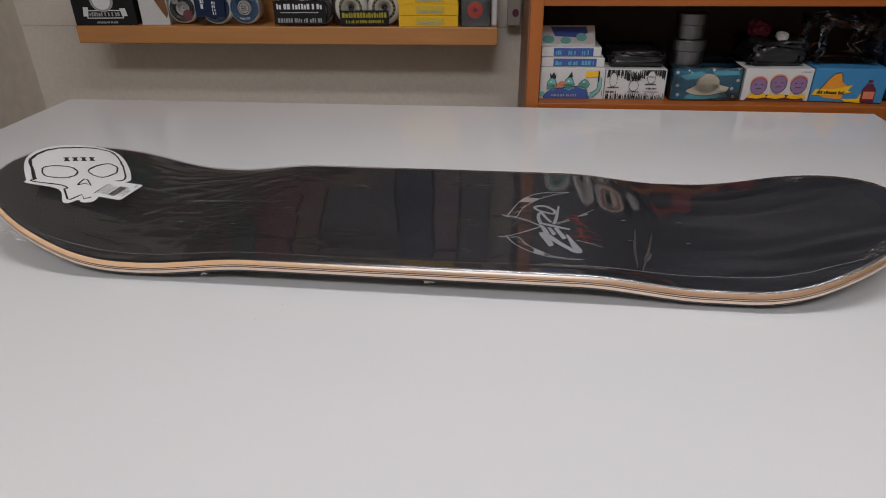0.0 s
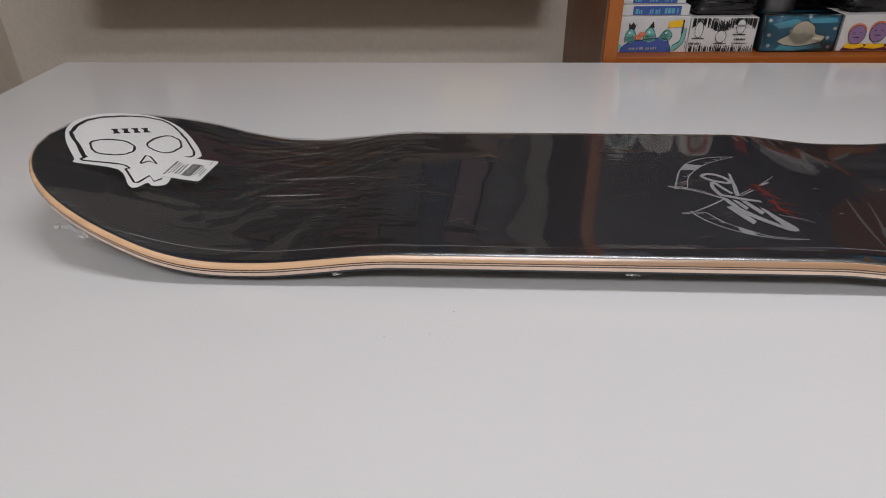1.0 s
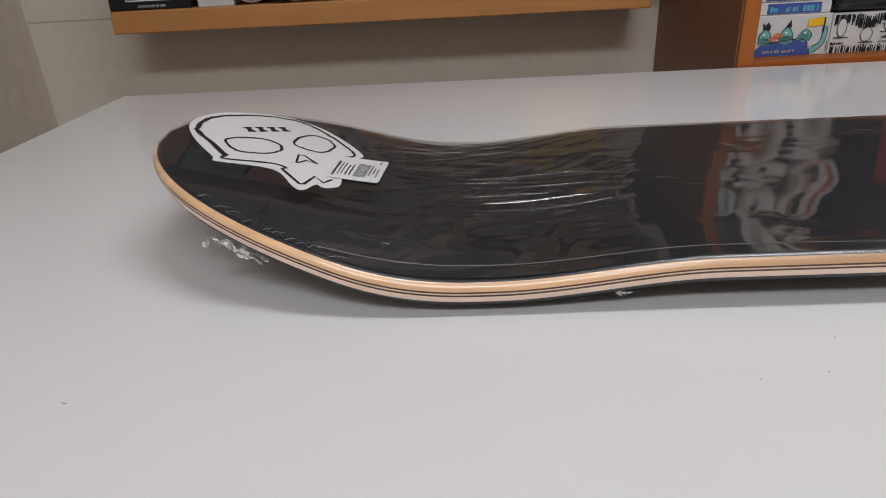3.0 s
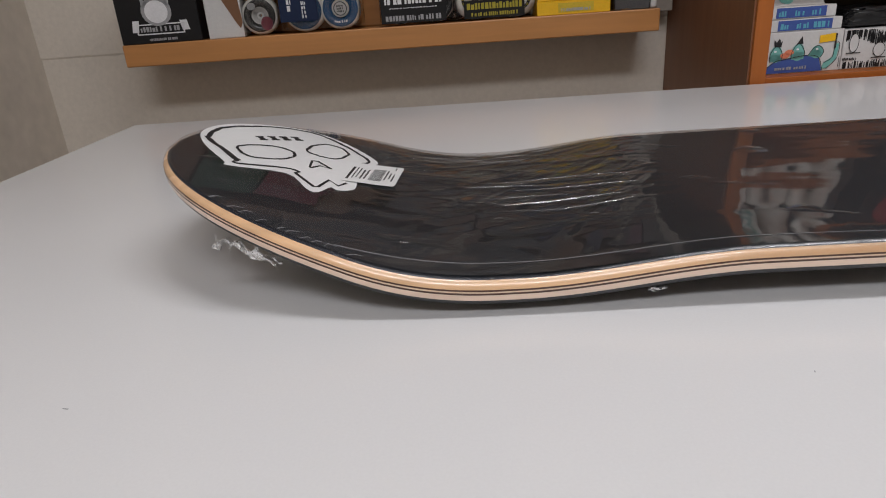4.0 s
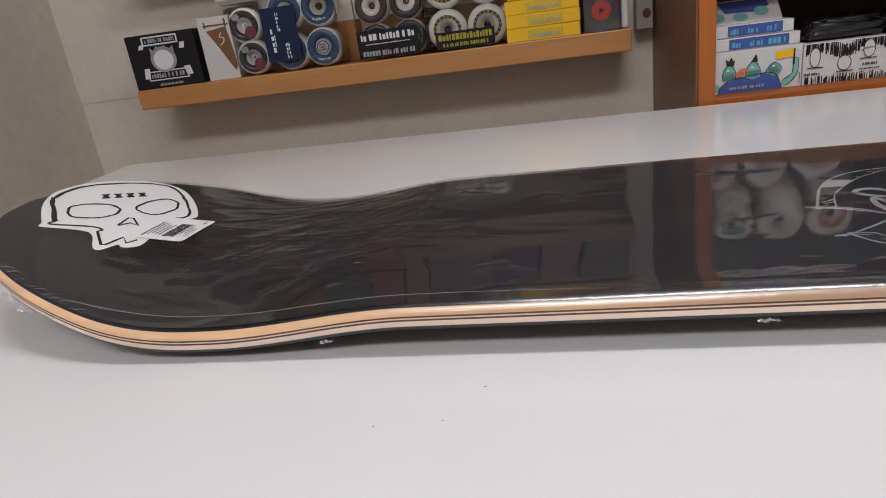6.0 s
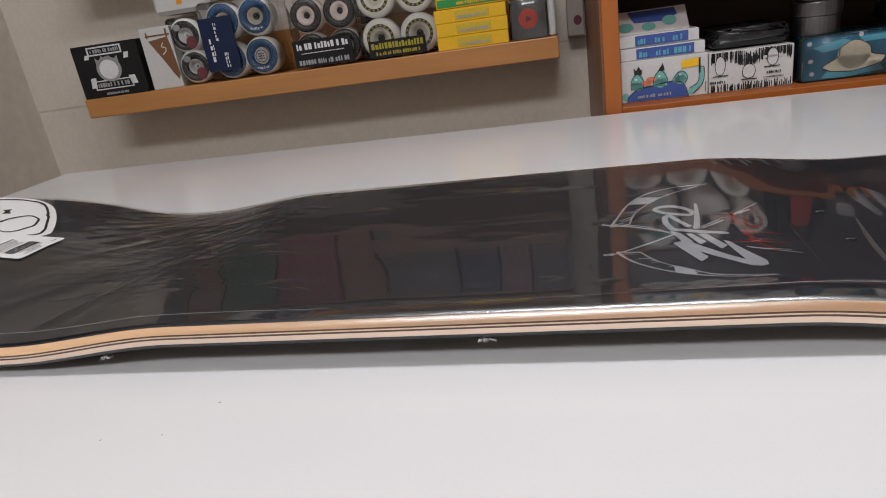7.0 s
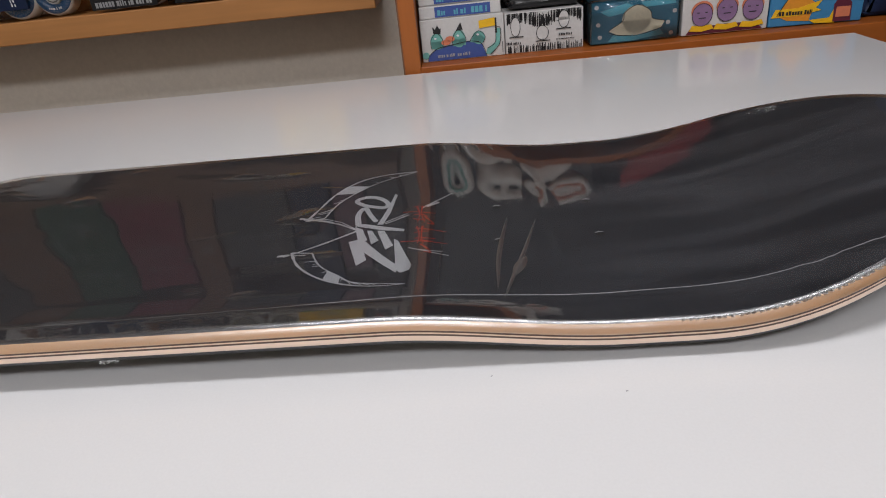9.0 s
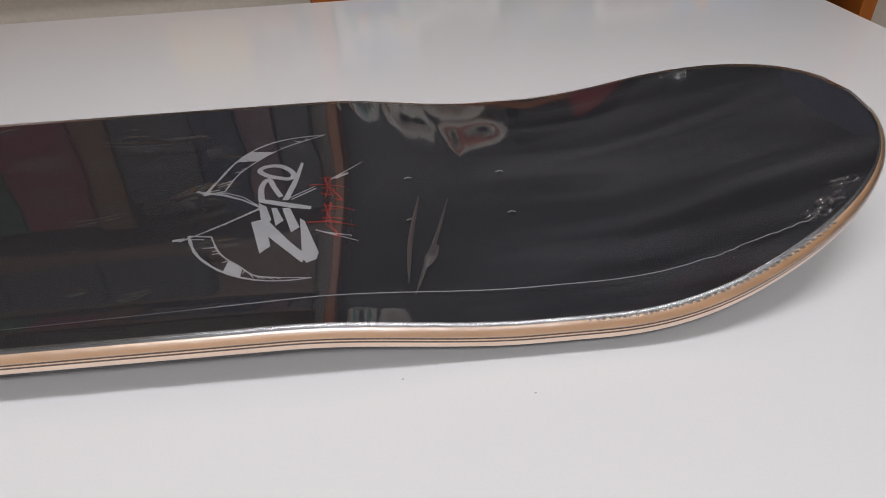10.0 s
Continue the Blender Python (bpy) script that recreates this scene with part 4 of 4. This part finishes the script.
part("lettering", flat(*[[(z, x) for z, x in s] for s in text_bars(0.010, 0.016, 0.030, 0.064, rng, 4, 0.2)], *text_bars(0.022, 0.026, 0.060, 0.086, rng, 5, 0.3), *text_bars(0.030, 0.036, 0.020, 0.042, rng, 4, 0.2), y=-0.0047), ink_white, b)
wrap_shell(b, -0.002, 0.114, -0.002, 0.052, 0.0005, 0.117, seed=3)

# black-ringed wheels with a black label
b = thing("wheel_pack", "four pale wheels with black rings and a black label card", "wheel pack", (-0.331, Y0, SHELF_TOP), 2.0, 0, G1)
for wx, wz in ((0.026, 0.027), (0.078, 0.027), (0.026, 0.077), (0.078, 0.077)):
    wheel(b, wx, 0.022, wz, 0.0255, core_pink, core_pink, urethane_black, 0.55, 0.95, core_r=0.50)
part("card", box(0.0, 0.092, -0.0035, -0.0025, 0.004, 0.043), card_black, b, "black label card")
part("lettering", flat(*text_bars(0.006, 0.086, 0.029, 0.038, rng), *text_bars(0.012, 0.080, 0.023, 0.0245, rng), y=-0.0037), ink_white, b)
part("lettering", flat(*text_bars(0.006, 0.086, 0.007, 0.014, rng), y=-0.0037), ink_grey, b)
wrap_shell(b, -0.002, 0.106, -0.001, 0.05, 0.0005, 0.105, seed=4)
b = thing("wheel_pack", "pale wheels with dark rings behind another pack", "wheel pack", (-0.245, Y0 + 0.055, SHELF_TOP), 0, 0, G1)
for wx, wz in ((0.020, 0.026), (0.020, 0.077)):
    wheel(b, wx, 0.018, wz, 0.0255, core_pink, core_pink, urethane_black, 0.55, 0.95, core_r=0.50)

# white wheels with chain-like yellow rings
b = thing("wheel_pack", "four white wheels with black-yellow rings and a label", "wheel pack", (-0.226, Y0 + 0.001, SHELF_TOP), 3.0, 0, G1)
for wx, wz in ((0.030, 0.0295), (0.089, 0.0295), (0.030, 0.0875), (0.089, 0.0875)):
    w = wheel(b, wx, 0.022, wz, 0.0292, urethane_white, cream, None, core_r=0.40)
    links = []
    for k in range(18):
        a = 2 * math.pi * k / 18
        links.append(oval(wx + 0.0185 * math.cos(a), wz + 0.0185 * math.sin(a), 0.0019, 0.0019, 8))
    part("chain_ring", flat(*stroke(oval(wx, wz, 0.0185, 0.0185, 30), 0.0042, closed=True), y=0.0058), ink_black, w)
    part("chain_link_ring", flat(*links, y=0.0053), lime_ink, w)
part("card", box(0.012, 0.098, -0.0035, -0.0025, 0.003, 0.027), card_black, b, "black and gold label card")
part("lettering", flat(*text_bars(0.016, 0.094, 0.015, 0.0235, rng), *text_bars(0.022, 0.088, 0.006, 0.011, rng), y=-0.0037), lime_ink, b)
wrap_shell(b, -0.002, 0.121, -0.001, 0.052, 0.0005, 0.119, seed=5)
b = thing("wheel_pack", "white wheels stacked behind a yellow-ringed pack", "wheel pack", (-0.120, Y0 + 0.042, SHELF_TOP), 0, 0, G1)
for wx, wz in ((0.016, 0.028), (0.016, 0.085)):
    wheel(b, wx, 0.016, wz, 0.0280, urethane_white, cream, None)

# stack of yellow boxes
for k in range(3):
    b = carton("yellow_box", 0.104, 0.055, 0.0185, card_yellow, "flat bright yellow cardboard box in a stack", (-0.110 + rng.uniform(-0.001, 0.001), Y0 + rng.uniform(0, 0.001), SHELF_TOP + 0.0187 * k), rng.uniform(-1, 1), 0, "stack of yellow boxes")
    art(b, olive, rect(0.030, 0.080, 0.003, 0.0155), label="olive printed field")
    art(b, ink_grey, *text_bars(0.034, 0.076, 0.0045, 0.0085, rng), y=-0.0006)
b = carton("yellow_box", 0.104, 0.055, 0.016, card_yellow, "flat yellow box with a green band on top of a stack", (-0.106, Y0 + 0.002, SHELF_TOP + 0.0565), -1.5, 6.0, "stack of yellow boxes")
art(b, green, rect(0.002, 0.100, 0.002, 0.0125), label="green band")
art(b, card_yellow, *text_bars(0.030, 0.090, 0.004, 0.008, rng), y=-0.0006)

# dark grey box with a red disc, pale card at the shelf's end
b = carton("grey_box", 0.050, 0.05, 0.054, grey_card, "dark grey box with a red disc in clear wrap", (-0.001, Y0, SHELF_TOP), 2.0, 0, G1)
art(b, ink_red, oval(0.024, 0.028, 0.0135, 0.0135))
art(b, wine, oval(0.024, 0.028, 0.006, 0.006, 3), y=-0.0006)
wrap_shell(b, -0.001, 0.051, -0.001, 0.051, 0.0002, 0.0555, bevel=0.002, seed=6)
solo("card_tray", box(0.0505, 0.0615, Y0 + 0.008, Y0 + 0.07, SHELF_TOP, SHELF_TOP + 0.075, 0.004, 3), card_white, "white plastic tray at the end of the wall shelf", "tray", group=G1)
b = carton("wall_unit", 0.024, 0.03, 0.105, trunking, "narrow grey-brown wall trunking with a dark red dot", (0.079, BACK - 0.032, 0.975), 0, 0)
art(b, wine, oval(0.015, 0.022, 0.006, 0.007))

# ---- cabinet goods ----
CF, CB = 0.474, 0.905
b = carton("bearing_box", 0.097, 0.05, 0.0475, card_white, "white box printed with sea-green rounded shapes and a yellow flag", (0.1295, CF, CB), 1.0, 0, G2)
art(b, card_blue, [(0.006, 0.001), (0.008, 0.008), (0.018, 0.015), (0.030, 0.017), (0.045, 0.019), (0.058, 0.020), (0.070, 0.016), (0.0755, 0.001)], label="blue mound")
art(b, bird_teal, oval(0.018, 0.023, 0.0075, 0.0095), rect(0.0115, 0.0245, 0.015, 0.023), oval(0.044, 0.024, 0.0075, 0.010), rect(0.0365, 0.0515, 0.016, 0.024), oval(0.067, 0.023, 0.0075, 0.0075), [(0.056, 0.019), (0.068, 0.0165), (0.074, 0.021), (0.066, 0.0295)], [(0.074, 0.003), (0.080, 0.003), (0.091, 0.014), (0.0925, 0.031), (0.0875, 0.031), (0.086, 0.016), (0.0765, 0.010)], oval(0.004, 0.008, 0.004, 0.004), y=-0.0006)
art(b, coral, oval(0.0285, 0.021, 0.0055, 0.0032), oval(0.0335, 0.0245, 0.0055, 0.0032), y=-0.0010)
art(b, ink_black, [(0.015, 0.032), (0.014, 0.040), (0.017, 0.0365), (0.020, 0.041), (0.0225, 0.0365), (0.024, 0.038), (0.023, 0.031)], [(0.041, 0.033), (0.047, 0.042), (0.049, 0.0335)], rect(0.0865, 0.0885, 0.026, 0.043), rect(0.094, 0.0945, 0.004, 0.016), y=-0.0010)
for loop in (smooth_line([(0.006, 0.001), (0.008, 0.008), (0.018, 0.015), (0.030, 0.017), (0.045, 0.019), (0.058, 0.020), (0.070, 0.016), (0.0755, 0.001)], 3),
             smooth_line([(0.0115, 0.014), (0.0110, 0.024), (0.018, 0.0325), (0.025, 0.024), (0.0245, 0.016)], 4), smooth_line([(0.0365, 0.017), (0.0365, 0.025), (0.044, 0.034), (0.0515, 0.025), (0.0515, 0.019)], 4),
             smooth_line([(0.056, 0.019), (0.060, 0.025), (0.067, 0.0305), (0.0745, 0.024), (0.0715, 0.0165)], 4), smooth_line([(0.0765, 0.010), (0.086, 0.016), (0.0875, 0.031), (0.0925, 0.031), (0.091, 0.014), (0.080, 0.003)], 4)):
    art(b, ink_black, *stroke(loop, 0.0006), y=-0.0011)
art(b, ink_white, *[oval(x, z, 0.0016, 0.0012, 8) for x, z in ((0.0165, 0.0265), (0.043, 0.0275), (0.066, 0.0265))], y=-0.0012)
art(b, card_yellow, [(0.068, 0.033), (0.0865, 0.0345), (0.0865, 0.0435), (0.068, 0.0415)], y=-0.0010)
art(b, ink_grey, *text_bars(0.018, 0.038, 0.0045, 0.008, rng), *text_bars(0.041, 0.056, 0.0045, 0.008, rng), y=-0.0010)
for k in range(2):
    solo("bearing_box", box(0.1305, 0.2255, CF + 0.052 + 0.052 * k, CF + 0.102 + 0.052 * k, CB, CB + 0.0472, 0.0008, 1), card_white, "white bearing box standing behind the front row", "box", group=G2)
for k, w in enumerate((0.094, 0.089)):
    b = carton("bearing_box", w, 0.095, 0.0135, card_white, "flat white box with a blue lettered band", (0.1300, CF + 0.004 + 0.007 * k, CB + 0.0477 + 0.0139 * k), 0.6, 0, G2)
    art(b, card_blue, rect(0.018, w - 0.012, 0.0012, 0.0125), label="blue band")
    art(b, light_teal, *text_bars(0.021, 0.030, 0.003, 0.009, rng), *text_bars(0.040, 0.054, 0.003, 0.009, rng), *text_bars(0.060, w - 0.016, 0.003, 0.0095, rng), y=-0.0006)
b = carton("bearing_box", 0.081, 0.010, 0.036, card_white, "white and blue box leaning back on the stack", (0.1300, CF + 0.022, CB + 0.0762), 1.0, -46, G2)
art(b, card_blue, [(0.014, 0.033), (0.068, 0.033), (0.070, 0.022), (0.055, 0.014), (0.020, 0.016)])
art(b, bird_teal, oval(0.010, 0.010, 0.009, 0.007), oval(0.036, 0.008, 0.008, 0.006), oval(0.060, 0.014, 0.008, 0.007), y=-0.0006)

b = carton("bearing_box", 0.0905, 0.05, 0.0455, card_white, "white box with a black hatched drawing", (0.2275, CF + 0.002, CB), 0.5, 0, G2)
rng = random.Random(31)
hatch = []
for k in range(230):
    x = rng.uniform(0.002, 0.088)
    z = 0.030 + 0.004 * math.sin(x * 110)
    hatch.append(rect(x, x + rng.uniform(0.0004, 0.0011), z + rng.uniform(0, 0.006), min(z + rng.uniform(0.008, 0.017), 0.0448)))
    if k % 2:
        hatch.append(rect(x, x + rng.uniform(0.0004, 0.0010), 0.001, rng.uniform(0.004, 0.010)))
art(b, ink_black, *hatch, label="black hatching")
art(b, card_white, oval(0.012, 0.030, 0.0055, 0.0105), oval(0.043, 0.021, 0.007, 0.008), oval(0.068, 0.034, 0.006, 0.0095), rect(0.058, 0.078, 0.033, 0.036, 0.001), y=-0.0006)
art(b, ink_black, *stroke(oval(0.012, 0.030, 0.0055, 0.0105), 0.0006, closed=True), *stroke(oval(0.043, 0.021, 0.007, 0.008), 0.0006, closed=True), *stroke(oval(0.068, 0.034, 0.006, 0.0095), 0.0006, closed=True), rect(0.004, 0.021, 0.0182, 0.0192), rect(0.035, 0.052, 0.0115, 0.0125), rect(0.059, 0.076, 0.0230, 0.0240), *text_bars(0.001, 0.018, 0.0105, 0.0135, rng), *text_bars(0.062, 0.077, 0.0160, 0.0185, rng), *text_bars(0.059, 0.080, 0.0115, 0.0128, rng), y=-0.0010)

b = carton("bearing_box", 0.0995, 0.05, 0.0475, card_teal, "teal box with a cream rounded shape in clear film", (0.3265, CF, CB + 0.001), 0.5, 0, G2)
art(b, light_teal, [(0.010, 0.036), (0.040, 0.043), (0.048, 0.040), (0.046, 0.034), (0.020, 0.030)], [(0.056, 0.043), (0.094, 0.044), (0.096, 0.038), (0.062, 0.037)], [(0.020, 0.002), (0.026, 0.010), (0.050, 0.006), (0.078, 0.013), (0.084, 0.005), (0.060, 0.003), (0.046, 0.001)], y=-0.0003)
art(b, card_white, *[oval(x, z, 0.0026, 0.0024, 8) for x, z in ((0.006, 0.041), (0.010, 0.008), (0.008, 0.022), (0.088, 0.018), (0.095, 0.030), (0.092, 0.006), (0.058, 0.0455))], y=-0.0003)
art(b, cream, oval(0.052, 0.025, 0.017, 0.0155), [(0.020, 0.014), (0.036, 0.024), (0.070, 0.024), (0.084, 0.020), (0.080, 0.013), (0.052, 0.007), (0.030, 0.009)], y=-0.0007)
art(b, ink_black, *stroke(smooth_line([(0.020, 0.014), (0.036, 0.024), (0.038, 0.033), (0.052, 0.0405), (0.067, 0.033), (0.070, 0.024), (0.084, 0.020), (0.080, 0.013), (0.052, 0.007), (0.030, 0.009)], 3, True), 0.0007, closed=True), y=-0.0011)
art(b, light_teal, *text_bars(0.030, 0.074, 0.004, 0.008, rng), y=-0.0011)
wrap_shell(b, -0.0015, 0.101, -0.0015, 0.05, 0.0, 0.0485, bevel=0.002, seed=7)

b = carton("bearing_box", 0.0975, 0.05, 0.0475, card_white, "white box with three mauve rounded shapes", (0.4305, CF, CB + 0.001), 0.5, 0, G2)
art(b, wine, [(0.005, 0.001), (0.010, 0.008), (0.050, 0.010), (0.084, 0.009), (0.092, 0.001)])
for k, (x, z) in enumerate(((0.022, 0.022), (0.050, 0.025), (0.079, 0.024))):
    art(b, coral, oval(x, z + 0.004, 0.0125, 0.0110), y=-0.0005)
    art(b, mauve, oval(x, z, 0.0115, 0.0125), y=-0.0009)
    art(b, card_yellow, [(x - 0.014, 0.005), (x - 0.011, 0.011), (x, 0.0095), (x + 0.011, 0.011), (x + 0.014, 0.006), (x, 0.0035)], y=-0.0013)
    art(b, ink_black, *stroke(oval(x, z, 0.0115, 0.0125), 0.0005, closed=True), rect(x - 0.004, x + 0.004, z - 0.004, z - 0.003), rect(x - 0.006, x - 0.003, z + 0.002, z + 0.003), rect(x + 0.003, x + 0.006, z + 0.002, z + 0.003), y=-0.0013)
art(b, ink_grey, *text_bars(0.080, 0.094, 0.0425, 0.0440, rng), y=-0.0003)

b = carton("bearing_box", 0.101, 0.05, 0.049, card_sky, "sky blue box with orange and yellow shapes, slightly turned", (0.5295, CF + 0.001, CB + 0.001), -4.0, 0, G2)
art(b, orange_print, [(0.008, 0.012), (0.016, 0.026), (0.026, 0.040), (0.036, 0.043), (0.040, 0.030), (0.048, 0.024), (0.044, 0.004), (0.020, 0.006)], label="orange bulb shape")
art(b, card_yellow, [(0.002, 0.010), (0.006, 0.019), (0.030, 0.019), (0.056, 0.026), (0.050, 0.018), (0.056, 0.015), (0.034, 0.011)], [(0.044, 0.005), (0.066, 0.006), (0.073, 0.024), (0.079, 0.024), (0.072, 0.000), (0.050, 0.001)], y=-0.0006)
art(b, wine, [(0.070, 0.001), (0.069, 0.020), (0.074, 0.028), (0.082, 0.028), (0.088, 0.020), (0.089, 0.001)], rect(0.075, 0.081, 0.030, 0.034), y=-0.0010)
art(b, coral, rect(0.072, 0.087, 0.006, 0.017), y=-0.0014)
art(b, ink_black, *text_bars(0.010, 0.046, 0.012, 0.0165, rng), *stroke(smooth_line([(0.008, 0.012), (0.016, 0.026), (0.026, 0.040), (0.036, 0.043), (0.040, 0.030)], 4), 0.0007), y=-0.0012)

# row of plain cartons behind the front row, coloured black for the shade there
for x, w in ((0.229, 0.09), (0.33, 0.095), (0.433, 0.094)):
    solo("bearing_box", box(x, x + w, CF + 0.056, CF + 0.106, CB, CB + 0.046, 0.0008, 1), card_black, "box behind the front row, its shade given as black card", "box", group=G2)


def bag(name, x0, x1, y0, y1, z0, z1, material, label, seed, rough=0.006):
    r = random.Random(seed)
    bm = box(x0, x1, y0, y1, z0, z1, 0.006, 2)
    bmesh.ops.subdivide_edges(bm, edges=bm.edges[:], cuts=3, use_grid_fill=True)
    zm = (z0 + z1) / 2
    for v in bm.verts:
        if v.co.z > z0 + 0.004:
            v.co += Vector((r.uniform(-1, 1), r.uniform(-1, 1), r.uniform(-1, 1) if v.co.z > zm else 0)) * rough
    return solo(name, bm, material, label, "bag", group=G2, smooth=True)


bag("plastic_bag", 0.233, 0.315, CF + 0.012, CF + 0.11, CB + 0.047, CB + 0.067, black_bag, "flat black plastic bag lying on the hatched box", 41, 0.003)
bag("plastic_bag", 0.440, 0.515, CF + 0.015, CF + 0.10, CB + 0.049, CB + 0.082, black_bag, "crumpled black plastic bag on a white box", 42)
bag("plastic_bag", 0.535, 0.62, CF + 0.020, CF + 0.09, CB + 0.051, CB + 0.110, film_bag, "crumpled clear plastic bag on the blue box", 43, 0.009)
bag("plastic_bag", 0.640, 0.72, CF + 0.010, CF + 0.10, CB, CB + 0.100, card_navy, "dark blue plastic-wrapped pack", 44)
bag("label_tag", 0.474, 0.490, CF + 0.030, CF + 0.0312, CB + 0.083, CB + 0.096, card_white, "white label tag on a clear bag", 45, 0.0006)
bag("red_pouch", 0.448, 0.476, CF + 0.06, CF + 0.08, CB + 0.080, CB + 0.105, deep_red, "small red pouch in a clear bag", 46, 0.003)
for cx, z0, r in ((0.350, CB + 0.0495, 0.027), (0.350, CB + 0.0495 + 0.0365, 0.022)):
    tin = thing("metal_tin", "round brushed steel tin stacked on a box", "tin", (cx, CF + 0.038, z0), 0, 0, G2)
    part("body", cylinder(r * 0.94, 0, 0.020, 36, 0.001), steel, tin, smooth=False)
    part("lid", cylinder(r, 0.020, 0.036, 36, 0.0015), steel, tin, smooth=False)

# upper compartment: wheel packs that mirror in the deck's film
U = 1.056
b = thing("wheel_pack", "clear-wrapped pack of white skateboard wheels in two rows", "wheel pack", (0.1285, CF + 0.07, U), 0, 0, "wheel packs in the cabinet")
for k, (wx, wz) in enumerate(((0.030, 0.0295), (0.092, 0.0295), (0.154, 0.0295), (0.051, 0.0830), (0.113, 0.0830), (0.175, 0.0835))):
    wheel(b, wx, 0.018, wz, 0.0292, urethane_white, urethane_white, (None, None, None, bird_teal, None, coral)[k], 0.44, 0.62)
b = carton("wheel_box", 0.066, 0.05, 0.105, card_black, "black box with a red panel in the upper compartment", (0.340, CF + 0.05, U), 2, 0, "wheel packs in the cabinet")
art(b, dull_red, rect(0.020, 0.048, 0.028, 0.080, 0.004))
b = carton("wheel_box", 0.10, 0.05, 0.05, ink_grey, "grey box in the upper compartment", (0.415, CF + 0.04, U), 0, 0, "wheel packs in the cabinet")
art(b, card_white, rect(0.01, 0.09, 0.015, 0.035))

# upper shelf goods mirrored in the film; top shelf unseen, added as dark backdrop
UP = 1.195
# added shelf hides the bright wall from the film's reflection
unseen_shelf = thing("wall_shelf", "unseen added top shelf with dark boxes, darkens the film's reflection", "shelf", (0, 0, 0))
part("board", box(-0.705, 0.063, 0.645, BACK - 0.001, 1.385, 1.415, 0.0016), dark_shelf, unseen_shelf)
for x, w, h, z, m, lab in ((-0.70, 0.085, 0.17, UP, shade_card, "dark grey pack on the upper shelf"), (-0.61, 0.08, 0.15, UP, brown_print, "brown box on the upper shelf"),
                           (-0.525, 0.105, 0.15, UP, dull_green, "green wrapped pack on the upper shelf"), (-0.415, 0.105, 0.14, UP, deep_red, "dark red wrapped pack on the upper shelf"),
                           (-0.305, 0.05, 0.16, UP, brown_print, "brown box on the upper shelf"), (-0.25, 0.12, 0.11, UP, shade_card, "dark grey box on the upper shelf"),
                           (-0.125, 0.065, 0.15, UP, card_navy, "navy box on the upper shelf"), (-0.055, 0.05, 0.13, UP, wine, "wine red box on the upper shelf"), (0.0, 0.055, 0.15, UP, shade_card, "dark grey box on the upper shelf"),
                           (-0.69, 0.17, 0.20, 1.415, shade_card, "dark grey box on the unseen added top shelf"), (-0.51, 0.16, 0.18, 1.415, shade_card, "dark grey box on the unseen added top shelf"), (-0.34, 0.17, 0.21, 1.415, shade_card, "dark grey box on the unseen added top shelf"), (-0.16, 0.20, 0.19, 1.415, brown_print, "brown box on the unseen added top shelf")):
    b = carton("wrapped_pack", w, 0.05, h, m, lab, (x, Y0 + 0.004, z), 0, 0, "goods on the upper shelves")
    art(b, ink_grey, *text_bars(0.012, w - 0.012, h * 0.42, h * 0.48, rng), *text_bars(0.02, w - 0.02, h * 0.7, h * 0.74, rng))
